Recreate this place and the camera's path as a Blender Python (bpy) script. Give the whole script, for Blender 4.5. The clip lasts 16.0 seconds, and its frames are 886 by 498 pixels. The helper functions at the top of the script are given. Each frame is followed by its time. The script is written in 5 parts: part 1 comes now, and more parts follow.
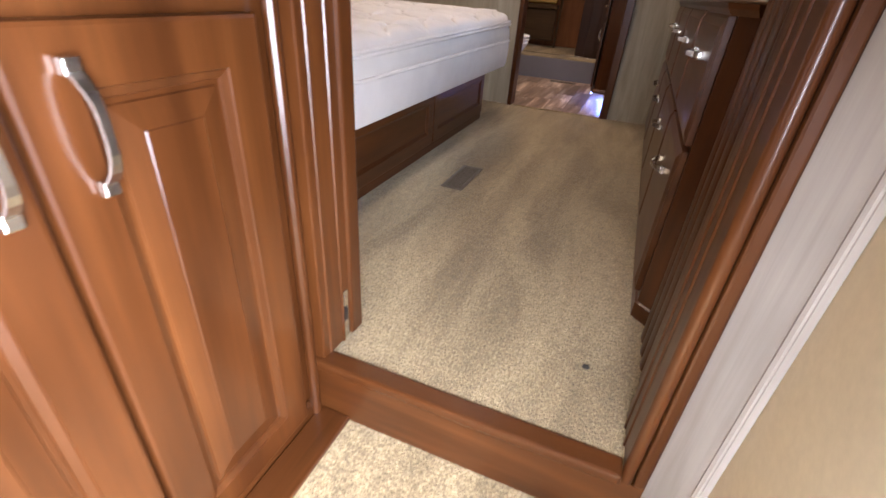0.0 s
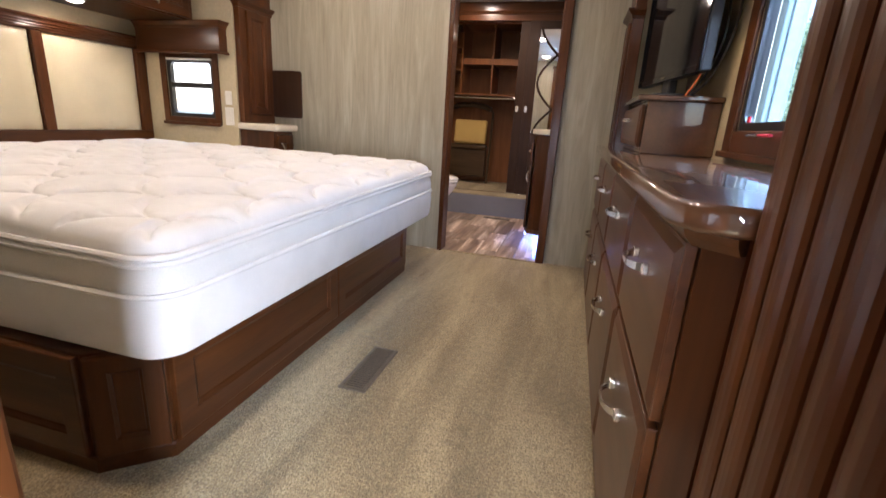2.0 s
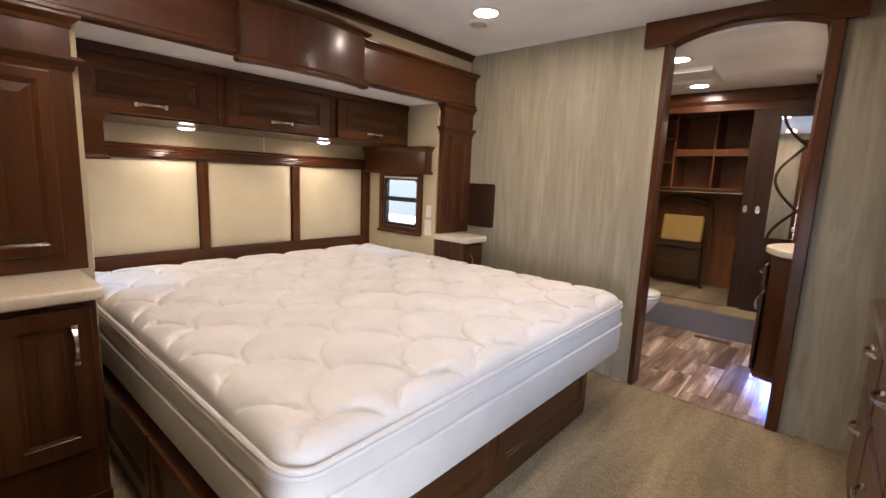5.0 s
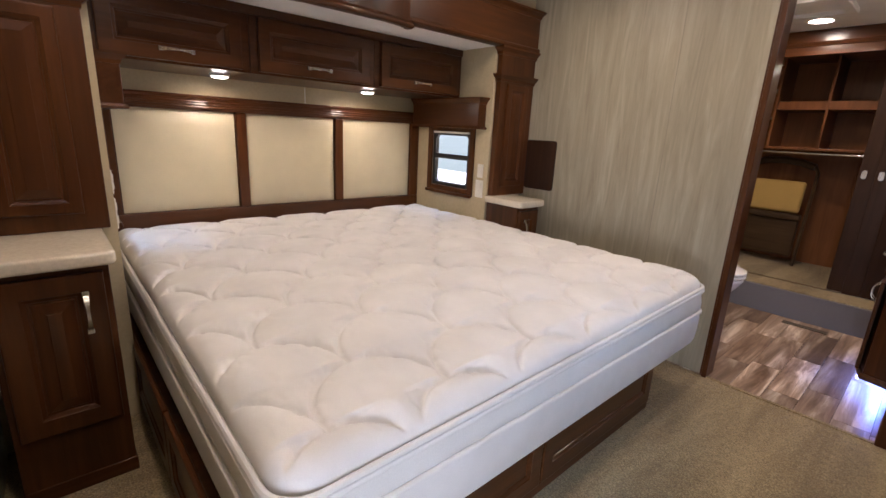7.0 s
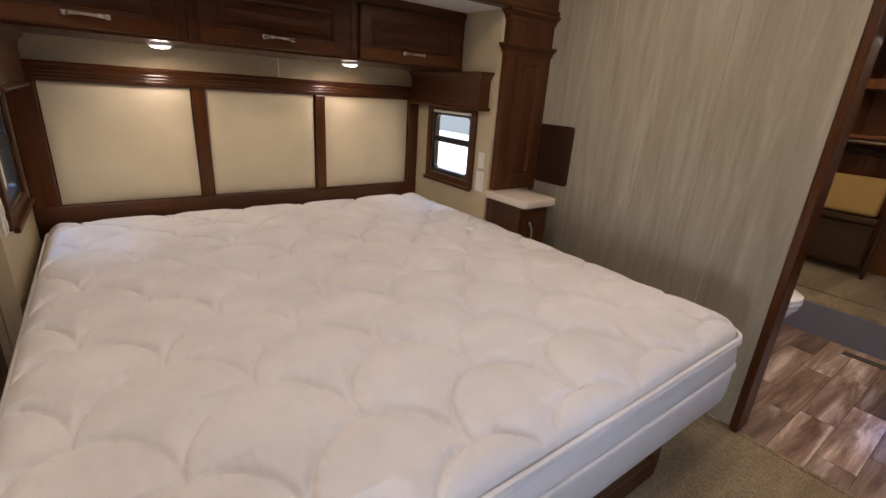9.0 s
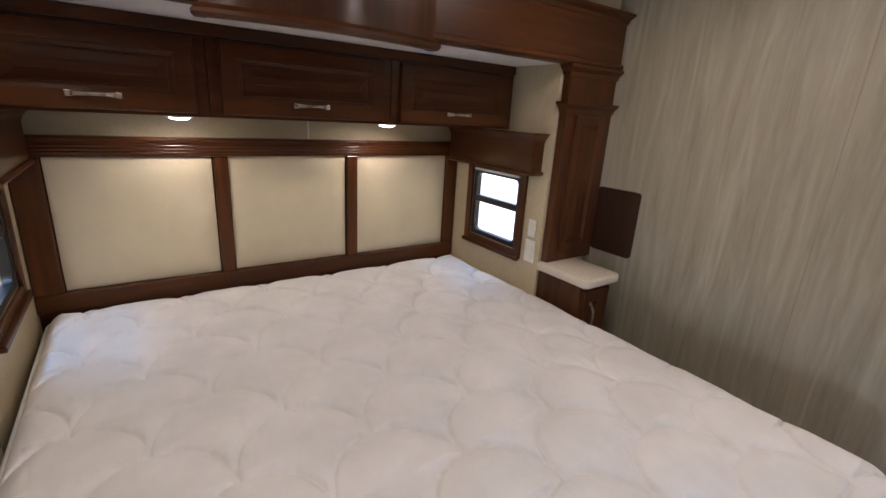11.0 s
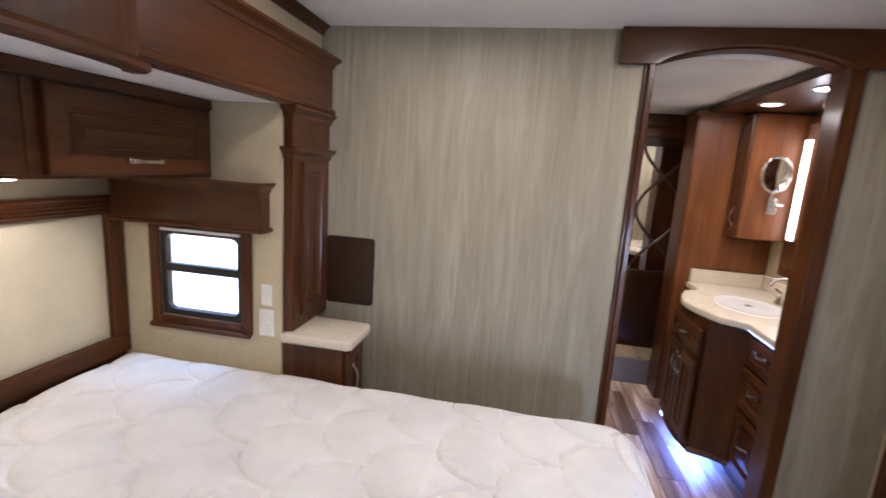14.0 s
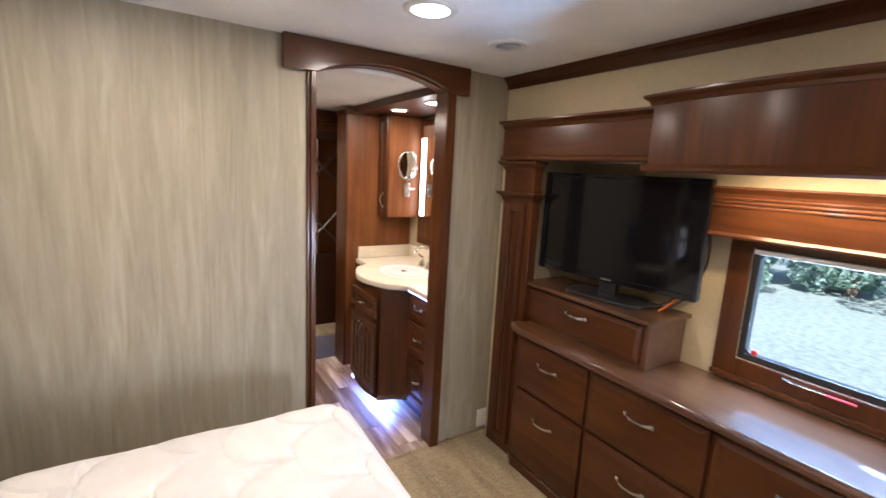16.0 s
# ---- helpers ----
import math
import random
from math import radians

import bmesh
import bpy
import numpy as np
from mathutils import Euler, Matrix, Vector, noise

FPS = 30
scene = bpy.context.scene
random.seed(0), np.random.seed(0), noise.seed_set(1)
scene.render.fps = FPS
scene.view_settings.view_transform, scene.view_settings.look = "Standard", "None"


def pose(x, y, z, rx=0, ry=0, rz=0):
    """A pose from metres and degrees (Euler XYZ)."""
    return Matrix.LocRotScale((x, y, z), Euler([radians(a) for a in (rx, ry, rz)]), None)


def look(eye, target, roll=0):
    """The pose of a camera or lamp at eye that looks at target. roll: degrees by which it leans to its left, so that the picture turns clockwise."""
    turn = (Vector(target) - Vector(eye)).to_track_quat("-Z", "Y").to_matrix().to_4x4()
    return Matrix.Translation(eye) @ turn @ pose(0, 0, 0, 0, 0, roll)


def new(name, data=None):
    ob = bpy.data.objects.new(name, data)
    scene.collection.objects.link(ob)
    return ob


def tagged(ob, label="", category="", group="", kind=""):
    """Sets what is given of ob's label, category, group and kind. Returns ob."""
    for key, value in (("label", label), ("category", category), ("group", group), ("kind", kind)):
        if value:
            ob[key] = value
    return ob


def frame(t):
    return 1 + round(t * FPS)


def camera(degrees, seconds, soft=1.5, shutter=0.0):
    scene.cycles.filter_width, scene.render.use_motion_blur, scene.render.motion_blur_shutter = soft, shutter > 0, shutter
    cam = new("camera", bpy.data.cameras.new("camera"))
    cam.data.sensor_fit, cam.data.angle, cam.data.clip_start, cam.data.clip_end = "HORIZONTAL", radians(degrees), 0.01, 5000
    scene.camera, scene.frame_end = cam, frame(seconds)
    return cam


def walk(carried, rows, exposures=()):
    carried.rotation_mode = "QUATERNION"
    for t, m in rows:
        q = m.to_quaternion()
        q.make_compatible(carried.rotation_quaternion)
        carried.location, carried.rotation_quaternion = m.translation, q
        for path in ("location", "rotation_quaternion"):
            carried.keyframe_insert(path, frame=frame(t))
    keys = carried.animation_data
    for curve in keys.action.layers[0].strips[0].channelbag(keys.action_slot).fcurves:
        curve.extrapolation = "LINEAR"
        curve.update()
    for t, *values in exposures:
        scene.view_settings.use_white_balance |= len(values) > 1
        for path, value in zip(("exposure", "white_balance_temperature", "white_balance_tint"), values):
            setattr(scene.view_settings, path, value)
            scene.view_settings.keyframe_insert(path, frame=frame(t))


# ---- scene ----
cam = camera(89.5, 16.0, 1.5, 0.3)
PATH = [
    (0, (0.992, 0.684, 0.757), (0.394, 2.301, -0.258), 4.3),
    (0.5, (0.997, 0.847, 0.806), (0.487, 2.521, -0.163), 4.2),
    (1, (1.022, 0.99, 0.821), (0.538, 2.729, -0.039), 3.5),
    (1.5, (1.001, 1.132, 0.855), (0.517, 2.924, 0.112), 3.3),
    (2, (0.983, 1.207, 0.87), (0.481, 3.066, 0.328), 3.4),
    (2.5, (0.967, 1.245, 0.917), (0.408, 3.12, 0.502), 3.0),
    (3, (0.955, 1.286, 0.966), (0.224, 3.116, 0.622), 2.5),
    (3.5, (0.994, 1.357, 1.039), (0.077, 3.107, 0.725), 2.1),
    (4, (0.991, 1.387, 1.118), (-0.099, 3.037, 0.817), 2.1),
    (4.5, (0.98, 1.412, 1.153), (-0.214, 2.988, 0.854), 2.3),
    (5, (0.957, 1.449, 1.193), (-0.338, 2.941, 0.88), 2.4),
    (7.5, (0.767, 1.791, 1.193), (-0.684, 3.032, 0.597), 2.9),
    (8, (0.735, 1.943, 1.223), (-0.727, 3.132, 0.553), 3.2),
    (10.5, (0.377, 2.248, 1.417), (-1.184, 3.347, 0.821), 3.5),
    (11, (0.252, 2.236, 1.471), (-1.315, 3.334, 0.89), 3.4),
    (11.5, (0.099, 2.214, 1.495), (-1.473, 3.324, 0.948), 3.5),
    (12, (0.028, 2.236, 1.511), (-1.542, 3.382, 1.042), 3.2),
    (12.5, (-0.048, 2.203, 1.526), (-1.447, 3.569, 1.105), 4.0),
    (13, (-0.133, 2.186, 1.527), (-1.241, 3.804, 1.136), 4.1),
    (13.5, (-0.16, 2.226, 1.525), (-0.95, 4.024, 1.147), 3.9),
    (14, (-0.271, 2.223, 1.51), (-0.608, 4.161, 1.152), 3.8),
    (14.5, (-0.361, 2.224, 1.547), (-0.22, 4.186, 1.185), 3.5),
    (15, (-0.382, 2.222, 1.544), (0.132, 4.124, 1.197), 3.0),
    (15.5, (-0.415, 2.221, 1.568), (0.4, 4.013, 1.211), 3.2),
    (16, (-0.406, 2.173, 1.566), (0.652, 3.836, 1.223), 3.0),
]
EXPOSURES = [(0.0, 1.32, 6450, 26), (0.7, 1.70, 6350, 25), (1.5, 1.95, 6100, 21), (3.0, 1.72, 5930, 20), (5.0, 1.66, 6180, 21), (7.5, 1.22, 6050, 23), (8.0, 1.06, 6300, 26), (10.5, 0.96, 5880, 20), (12.5, 1.46, 5320, 20), (14.0, 1.66, 5330, 20), (15.0, 1.74, 5530, 20), (16.0, 2.12, 5800, 19)]
walk(cam, [(t, look(eye, target, roll)) for t, eye, target, roll in PATH], EXPOSURES)

# ---- world, sun, lamps and exposure ----
world = bpy.data.worlds.new("sky")
scene.world = world
world.use_nodes = True
wn = world.node_tree.nodes
sky = wn.new("ShaderNodeTexSky")
sky.sky_type, sky.sun_disc = "NISHITA", False
sky.sun_elevation, sky.sun_rotation = radians(52), radians(270)
world.node_tree.links.new(sky.outputs[0], wn["Background"].inputs[0])
wn["Background"].inputs[1].default_value = 0.15


def lamp(name, kind, m, energy, color=(1, 1, 1), **settings):
    data = bpy.data.lights.new(name, kind)
    data.energy, data.color = energy, color
    for key, value in settings.items():
        if key == "size":
            data.size = value
        elif key == "size_y":
            data.shape, data.size_y = "RECTANGLE", value
        elif key == "disk":
            data.shape, data.size = "DISK", value
        elif key == "angle":
            data.angle = radians(value)
        elif key == "cone":
            data.spot_size, data.spot_blend = radians(value), 0.6
        elif key == "radius":
            data.shadow_soft_size = value
        elif key == "spread":
            data.spread = radians(value)
    ob = new(name, data)
    ob.matrix_world = m
    return ob


WARM, DAY, LED = (1.0, 0.81, 0.57), (0.43, 0.70, 1.0), (0.14, 0.27, 1.0)
lamp("sun", "SUN", look((0, 0, 10), (6.16, 0, 2.12)), 5.0, (1.0, 0.95, 0.88), angle=0.5)
# daylight through the panes, outside them and off the sight lines: sky from above, bright ground from below
lamp("east_sky", "AREA", look((1.90, 2.70, 1.78), (0.6, 2.70, 0.60)), 13, DAY, size=0.72, size_y=0.30)
lamp("east_ground", "AREA", look((2.02, 2.70, 0.36), (0.7, 2.70, 1.9)), 33, DAY, size=0.70, size_y=0.40)
lamp("east_sky_low", "AREA", look((3.1, 1.75, 1.90), (1.30, 3.05, 0.92)), 15, (0.55, 0.77, 1.0), size=2.6, size_y=0.85)
lamp("head_sky_north", "AREA", look((-1.55, 4.10, 1.62), (-1.35, 3.2, 0.5)), 3.0, DAY, size=0.34, size_y=0.25)
lamp("head_sky_south", "AREA", look((-1.55, 1.58, 1.62), (-1.35, 2.5, 0.5)), 3.0, DAY, size=0.34, size_y=0.25)
# the pair at y 1.95 is unseen, added to mirror the seen ceiling lights
PUCKS = [(0.37, 3.545, 2.085), (-0.60, 3.515, 2.085), (0.33, 1.95, 2.085), (-0.57, 1.95, 2.085), (0.080, 4.665, 2.0), (0.015, 5.555, 2.0), (0.965, 4.965, 1.955), (0.965, 4.505, 1.955)]
for x, y, z in PUCKS:
    lamp("puck_light", "AREA", pose(x, y, z - 0.020), 2.0 if y < 4.3 else 2.3 if z > 1.98 else 1.2, WARM, disk=0.11)
# added daylight lamp in an assumed hall door opening, out of view
lamp("assumed_hall_daylight", "AREA", look((1.296, 0.43, 0.45), (0.52, 0.66, -0.20)), 46, (0.84, 0.93, 1.0), size=0.46, size_y=1.10)
# added fill lamp past the cabinet, out of view, that lightens the corner trim
lamp("hall_fill", "AREA", look((0.12, -0.80, 0.95), (1.24, 1.15, 0.35)), 0.22, (0.95, 0.98, 1.0), size=0.75, size_y=1.7)
for x, y, z in ((-1.735, 2.395, 1.388), (-1.740, 3.260, 1.388)):
    lamp("reading_light", "AREA", pose(x, y, z - 0.006), 0.62, WARM, disk=0.06)
lamp("valance_light", "AREA", look((1.24, 2.70, 1.606), (1.42, 2.70, 1.44)), 0.85, (1.0, 0.72, 0.36), size=0.60, size_y=0.03, spread=110)
lamp("vanity_led", "AREA", pose(0.80, 4.80, 0.085, 0, 0, 0), 1.7, LED, size=0.03, size_y=0.42)
lamp("drawer_led", "AREA", pose(0.845, 4.40, 0.838, 0, 0, 0), 0.1, LED, size=0.02, size_y=0.22)


# ---- materials ----
def material(name, base=(0.5, 0.5, 0.5), rough=0.5, metal=0.0, coat=0.0):
    m = bpy.data.materials.new(name)
    m.use_nodes = True
    b = m.node_tree.nodes["Principled BSDF"]
    b.inputs["Base Color"].default_value = (*base, 1)
    b.inputs["Roughness"].default_value = rough
    b.inputs["Metallic"].default_value = metal
    b.inputs["Coat Weight"].default_value = coat
    b.inputs["Coat Roughness"].default_value = 0.12
    return m


def node(m, kind, **values):
    n = m.node_tree.nodes.new(kind)
    for key, value in values.items():
        n.inputs[key.replace("_", " ")].default_value = value
    return n


def wire(m, a, b):
    m.node_tree.links.new(a, b)


def coords(m, scale, random_shift=False):
    tc = m.node_tree.nodes.new("ShaderNodeTexCoord")
    mp = m.node_tree.nodes.new("ShaderNodeMapping")
    mp.inputs["Scale"].default_value = scale
    wire(m, tc.outputs["Object"], mp.inputs["Vector"])
    if random_shift:
        oi = m.node_tree.nodes.new("ShaderNodeObjectInfo")
        mul = m.node_tree.nodes.new("ShaderNodeMath")
        mul.operation, mul.inputs[1].default_value = "MULTIPLY", 40.0
        wire(m, oi.outputs["Random"], mul.inputs[0])
        wire(m, mul.outputs[0], mp.inputs["Location"])
    return mp.outputs["Vector"]


def noisy(m, scale, noise_scale, detail=6.0, rough=0.6, distort=0.0, random_shift=False):
    n = node(m, "ShaderNodeTexNoise", Scale=noise_scale, Detail=detail, Roughness=rough, Distortion=distort)
    wire(m, coords(m, scale, random_shift), n.inputs["Vector"])
    return n.outputs["Fac"]


def ramp(m, fac, stops):
    r = m.node_tree.nodes.new("ShaderNodeValToRGB")
    while len(r.color_ramp.elements) < len(stops):
        r.color_ramp.elements.new(0.5)
    for e, (p, c) in zip(r.color_ramp.elements, stops):
        e.position, e.color = p, (*c, 1)
    wire(m, fac, r.inputs["Fac"])
    return r.outputs["Color"]


def mix(m, a, b, fac, kind="MULTIPLY"):
    n = m.node_tree.nodes.new("ShaderNodeMix")
    n.data_type, n.blend_type = "RGBA", kind
    if isinstance(fac, float):
        n.inputs[0].default_value = fac
    else:
        wire(m, fac, n.inputs[0])
    for value, slot in ((a, n.inputs[6]), (b, n.inputs[7])):
        if isinstance(value, tuple):
            slot.default_value = (*value, 1)
        else:
            wire(m, value, slot)
    return n.outputs[2]


def finish(m, color=None, height=None, strength=0.2, distance=0.002, rough=None):
    b = m.node_tree.nodes["Principled BSDF"]
    if color is not None:
        wire(m, color, b.inputs["Base Color"])
    if height is not None:
        bump = node(m, "ShaderNodeBump", Strength=strength, Distance=distance)
        wire(m, height, bump.inputs["Height"])
        wire(m, bump.outputs["Normal"], b.inputs["Normal"])
    if rough is not None:
        mr = node(m, "ShaderNodeMapRange", To_Min=rough[1], To_Max=rough[2])
        wire(m, rough[0], mr.inputs["Value"])
        wire(m, mr.outputs["Result"], b.inputs["Roughness"])
    return m


def wood(name, axis, dark, mid, light, rough=0.36, coat=0.42, relief=0.08, coat_rough=0.19):
    """Stained wood with its grain along one axis."""
    m = material(name, mid, rough, coat=coat)
    b = m.node_tree.nodes["Principled BSDF"]
    b.inputs["Coat Roughness"].default_value = coat_rough
    b.inputs["Specular IOR Level"].default_value = 0.15
    s = [14.0, 14.0, 14.0]
    s["xyz".index(axis)] = 0.9
    f = [90.0, 90.0, 90.0]
    f["xyz".index(axis)] = 3.0
    broad = noisy(m, s, 1.0, 5, 0.55, 0.9)
    fine = noisy(m, f, 1.0, 3, 0.6)
    blotch = noisy(m, [3.6 if a != axis else 1.6 for a in "xyz"], 1.0, 3, 0.55, 0.4)
    c = ramp(m, broad, [(0.15, dark), (0.50, mid), (0.88, light)])
    c = mix(m, c, ramp(m, fine, [(0.3, (0.80, 0.79, 0.78)), (0.65, (1.08, 1.07, 1.06))]), 0.5)
    c = mix(m, c, ramp(m, blotch, [(0.3, (0.70, 0.66, 0.62)), (0.7, (1.22, 1.20, 1.16))]), 0.85)
    return finish(m, c, fine if relief else None, relief, 0.001, (blotch, rough - 0.07, rough + 0.10))


CH = ((0.029, 0.0088, 0.0024), (0.070, 0.0226, 0.0059), (0.118, 0.0415, 0.0112))
wood_x, wood_y, wood_z = (wood("cherry_wood_" + a, a, *CH) for a in "xyz")
closet_wood = wood("closet_wood", "z", (0.095, 0.034, 0.011), (0.160, 0.060, 0.020), (0.22, 0.086, 0.031), 0.4, 0.1)
counter_wood = wood("counter_wood", "y", (0.062, 0.025, 0.010), (0.096, 0.041, 0.0175), (0.132, 0.059, 0.026), 0.36, 1.0, 0.0, 0.05)
counter_wood.node_tree.nodes["Principled BSDF"].inputs["Coat IOR"].default_value = 1.7
dark_wood = wood("dark_wood", "z", (0.018, 0.008, 0.004), (0.032, 0.014, 0.007), (0.05, 0.022, 0.012), 0.35, 0.2)


def make_wallpaper():
    m = material("streaked_wallpaper", (0.4, 0.36, 0.30), 0.55)
    broad = noisy(m, (5, 5, 0.5), 1.0, 4, 0.6, 0.4)
    streak = noisy(m, (19, 19, 1.4), 1.0, 4, 0.6, 1.2)
    dash = noisy(m, (42, 42, 3.4), 1.0, 4, 0.6, 0.8)
    fine = noisy(m, (300, 300, 22), 1.0, 3, 0.6)
    c = ramp(m, streak, [(0.25, (0.248, 0.213, 0.147)), (0.50, (0.312, 0.271, 0.194)), (0.75, (0.392, 0.348, 0.260))])
    c = mix(m, c, ramp(m, dash, [(0.34, (0.84, 0.83, 0.81)), (0.5, (1.0, 1.0, 1.0)), (0.66, (1.0, 1.0, 1.0)), (0.76, (1.30, 1.29, 1.26))]), 0.62)
    c = mix(m, c, ramp(m, broad, [(0.3, (0.88, 0.88, 0.87)), (0.7, (1.08, 1.08, 1.07))]), 0.8)
    c = mix(m, c, ramp(m, fine, [(0.3, (0.92, 0.92, 0.91)), (0.7, (1.05, 1.05, 1.04))]), 0.6)
    return finish(m, c, dash, 0.12, 0.002, (streak, 0.40, 0.58))


def make_speckled(name, base, amount, scale, rough, bump=0.1, distance=0.001, second=3.0):
    m = material(name, base, rough)
    a, b = noisy(m, (1, 1, 1), scale, 3, 0.6), noisy(m, (1, 1, 1), second, 3, 0.55)
    lo, hi = tuple(v * (1 - amount) for v in base), tuple(v * (1 + amount) for v in base)
    c = ramp(m, a, [(0.32, lo), (0.68, hi)])
    c = mix(m, c, ramp(m, b, [(0.3, (0.88, 0.88, 0.88)), (0.7, (1.08, 1.08, 1.08))]), 0.8)
    return finish(m, c, a, bump, distance)


def make_carpet():
    m = material("carpet", (0.3, 0.27, 0.22), 0.95)
    tuft = node(m, "ShaderNodeTexVoronoi", Scale=230.0)
    wire(m, coords(m, (1, 1, 1)), tuft.inputs["Vector"])
    speck = noisy(m, (1, 1, 1), 150.0, 4, 0.75)
    mid = noisy(m, (1, 1, 1), 38.0, 4, 0.6)
    nap = noisy(m, (6.5, 1.3, 1), 1.0, 3, 0.55, 0.5)
    c = ramp(m, speck, [(0.30, (0.100, 0.077, 0.044)), (0.48, (0.278, 0.216, 0.119)), (0.66, (0.49, 0.402, 0.250))])
    c = mix(m, c, ramp(m, mid, [(0.3, (0.72, 0.72, 0.71)), (0.7, (1.20, 1.19, 1.18))]), 0.8)
    c = mix(m, c, ramp(m, nap, [(0.35, (0.68, 0.63, 0.54)), (0.65, (1.20, 1.17, 1.10))]), 0.9)
    m.node_tree.nodes["Principled BSDF"].inputs["Sheen Weight"].default_value = 0.15
    return finish(m, c, tuft.outputs["Distance"], 0.75, 0.004)


def make_plank():
    m = material("weathered_plank", (0.3, 0.22, 0.16), 0.34)
    grain = noisy(m, (34, 1.8, 34), 1.0, 7, 0.65, 0.5, True)
    blotch = noisy(m, (15, 1.7, 15), 1.0, 5, 0.62, 0.6, True)
    oi = m.node_tree.nodes.new("ShaderNodeObjectInfo")
    c = ramp(m, blotch, [(0.30, (0.15, 0.092, 0.060)), (0.44, (0.31, 0.215, 0.150)), (0.54, (0.45, 0.345, 0.265)), (0.62, (0.66, 0.57, 0.48)), (0.72, (0.74, 0.67, 0.58))])
    c = mix(m, c, ramp(m, grain, [(0.3, (0.60, 0.57, 0.55)), (0.65, (1.10, 1.09, 1.08))]), 0.85)
    c = mix(m, c, ramp(m, oi.outputs["Random"], [(0.0, (0.58, 0.54, 0.51)), (0.5, (0.95, 0.93, 0.91)), (1.0, (1.35, 1.34, 1.33))]), 0.95)
    return finish(m, c, grain, 0.15, 0.001, (grain, 0.26, 0.45))


def make_glass():
    m = material("clear_glass", (1, 1, 1), 0.0)
    b = m.node_tree.nodes["Principled BSDF"]
    b.inputs["Transmission Weight"].default_value = 1.0
    b.inputs["IOR"].default_value = 1.02
    return m


def glow(name, color, strength):
    m = material(name, color, 0.4)
    b = m.node_tree.nodes["Principled BSDF"]
    b.inputs["Emission Color"].default_value = (*color, 1)
    b.inputs["Emission Strength"].default_value = strength
    return m


wallpaper, carpet, plank_mat, glass = make_wallpaper(), make_carpet(), make_plank(), make_glass()
beige = make_speckled("beige_wall_vinyl", (0.49, 0.412, 0.262), 0.05, 60, 0.6, 0.08)
seam_strip = make_speckled("seam_strip", (0.25, 0.21, 0.155), 0.1, 80, 0.6, 0.05)
white_ceiling = make_speckled("ceiling_panel", (0.80, 0.795, 0.785), 0.02, 140, 0.55, 0.12)
light_trim = wood("whitewashed_trim", "z", (0.25, 0.232, 0.206), (0.34, 0.322, 0.292), (0.42, 0.402, 0.37), 0.5, 0.0)
ticking = make_speckled("mattress_fabric", (0.72, 0.70, 0.675), 0.03, 420, 0.85, 0.25, 0.0008, 5)
ticking_band = make_speckled("mattress_band", (0.70, 0.68, 0.645), 0.04, 300, 0.85, 0.2)
cream_vinyl = make_speckled("cream_vinyl", (0.62, 0.55, 0.385), 0.025, 220, 0.42, 0.15)
solid_top = make_speckled("cream_solid_surface", (0.63, 0.56, 0.44), 0.07, 90, 0.25, 0.03)
nickel = material("satin_nickel", (0.62, 0.59, 0.54), 0.26, 1.0)
chrome = material("chrome", (0.85, 0.85, 0.86), 0.08, 1.0)
mirror = material("mirror_glass", (0.86, 0.87, 0.87), 0.015, 1.0)
black = make_speckled("black_plastic", (0.012, 0.012, 0.013), 0.2, 90, 0.35, 0.05)
gloss_black = material("television_screen", (0.005, 0.005, 0.006), 0.06)
gloss_black.node_tree.nodes["Principled BSDF"].inputs["Specular IOR Level"].default_value = 0.3
white_plastic = make_speckled("white_plastic", (0.74, 0.72, 0.66), 0.02, 60, 0.35, 0.03)
porcelain = material("porcelain", (0.82, 0.81, 0.79), 0.12, coat=0.5)
register_metal = make_speckled("register_metal", (0.11, 0.085, 0.060), 0.15, 120, 0.4, 0.05)
tan_cloth = make_speckled("tan_upholstery", (0.42, 0.27, 0.075), 0.12, 260, 0.85, 0.3)
grey_cloth = make_speckled("grey_carpet_edge", (0.17, 0.165, 0.18), 0.2, 220, 0.95, 0.4)
orange_plastic = material("orange_cable", (0.75, 0.16, 0.03), 0.4)
red_plastic = material("red_plastic", (0.70, 0.03, 0.05), 0.35)
lint_mat = make_speckled("dark_lint", (0.03, 0.026, 0.02), 0.3, 400, 0.9)
lens = glow("lamp_lens", (1.0, 0.93, 0.80), 14.0)
strip_glow = glow("light_strip", (1.0, 0.95, 0.86), 3.5)
led_glow = glow("blue_led", (0.35, 0.45, 1.0), 4.0)


# ---- geometry helpers ----
ORIGIN = {}


def thing(name, label, category, at, group="", kind=""):
    """A thing's Empty at its base; its parts are given in world coordinates."""
    ob = new(name)
    ob.empty_display_size = 0.05
    ob.location = at
    ORIGIN[ob.name] = Vector(at)
    return tagged(ob, label, category, group, kind)


def part(name, bm, mat, parent=None, label="", smooth=False):
    """One mesh object out of a bmesh in world coordinates, under a thing or a part."""
    o = ORIGIN[parent.name] if parent else Vector((0, 0, 0))
    bmesh.ops.translate(bm, verts=bm.verts, vec=-o)
    bmesh.ops.recalc_face_normals(bm, faces=bm.faces)
    me = bpy.data.meshes.new(name)
    if smooth:
        for f in bm.faces:
            f.smooth = True
        for e in bm.edges:
            if len(e.link_faces) == 2 and e.calc_face_angle(0) > 0.7:
                e.smooth = False
    bm.to_mesh(me)
    bm.free()
    me.materials.append(mat)
    ob = new(name, me)
    ob.parent = parent
    ORIGIN[ob.name] = o
    return tagged(ob, label) if label else ob


def setting(name, bm, mat, label, category=""):
    ob = part(name, bm, mat)
    return tagged(ob, label, category or name.split("_")[0], kind="structure")


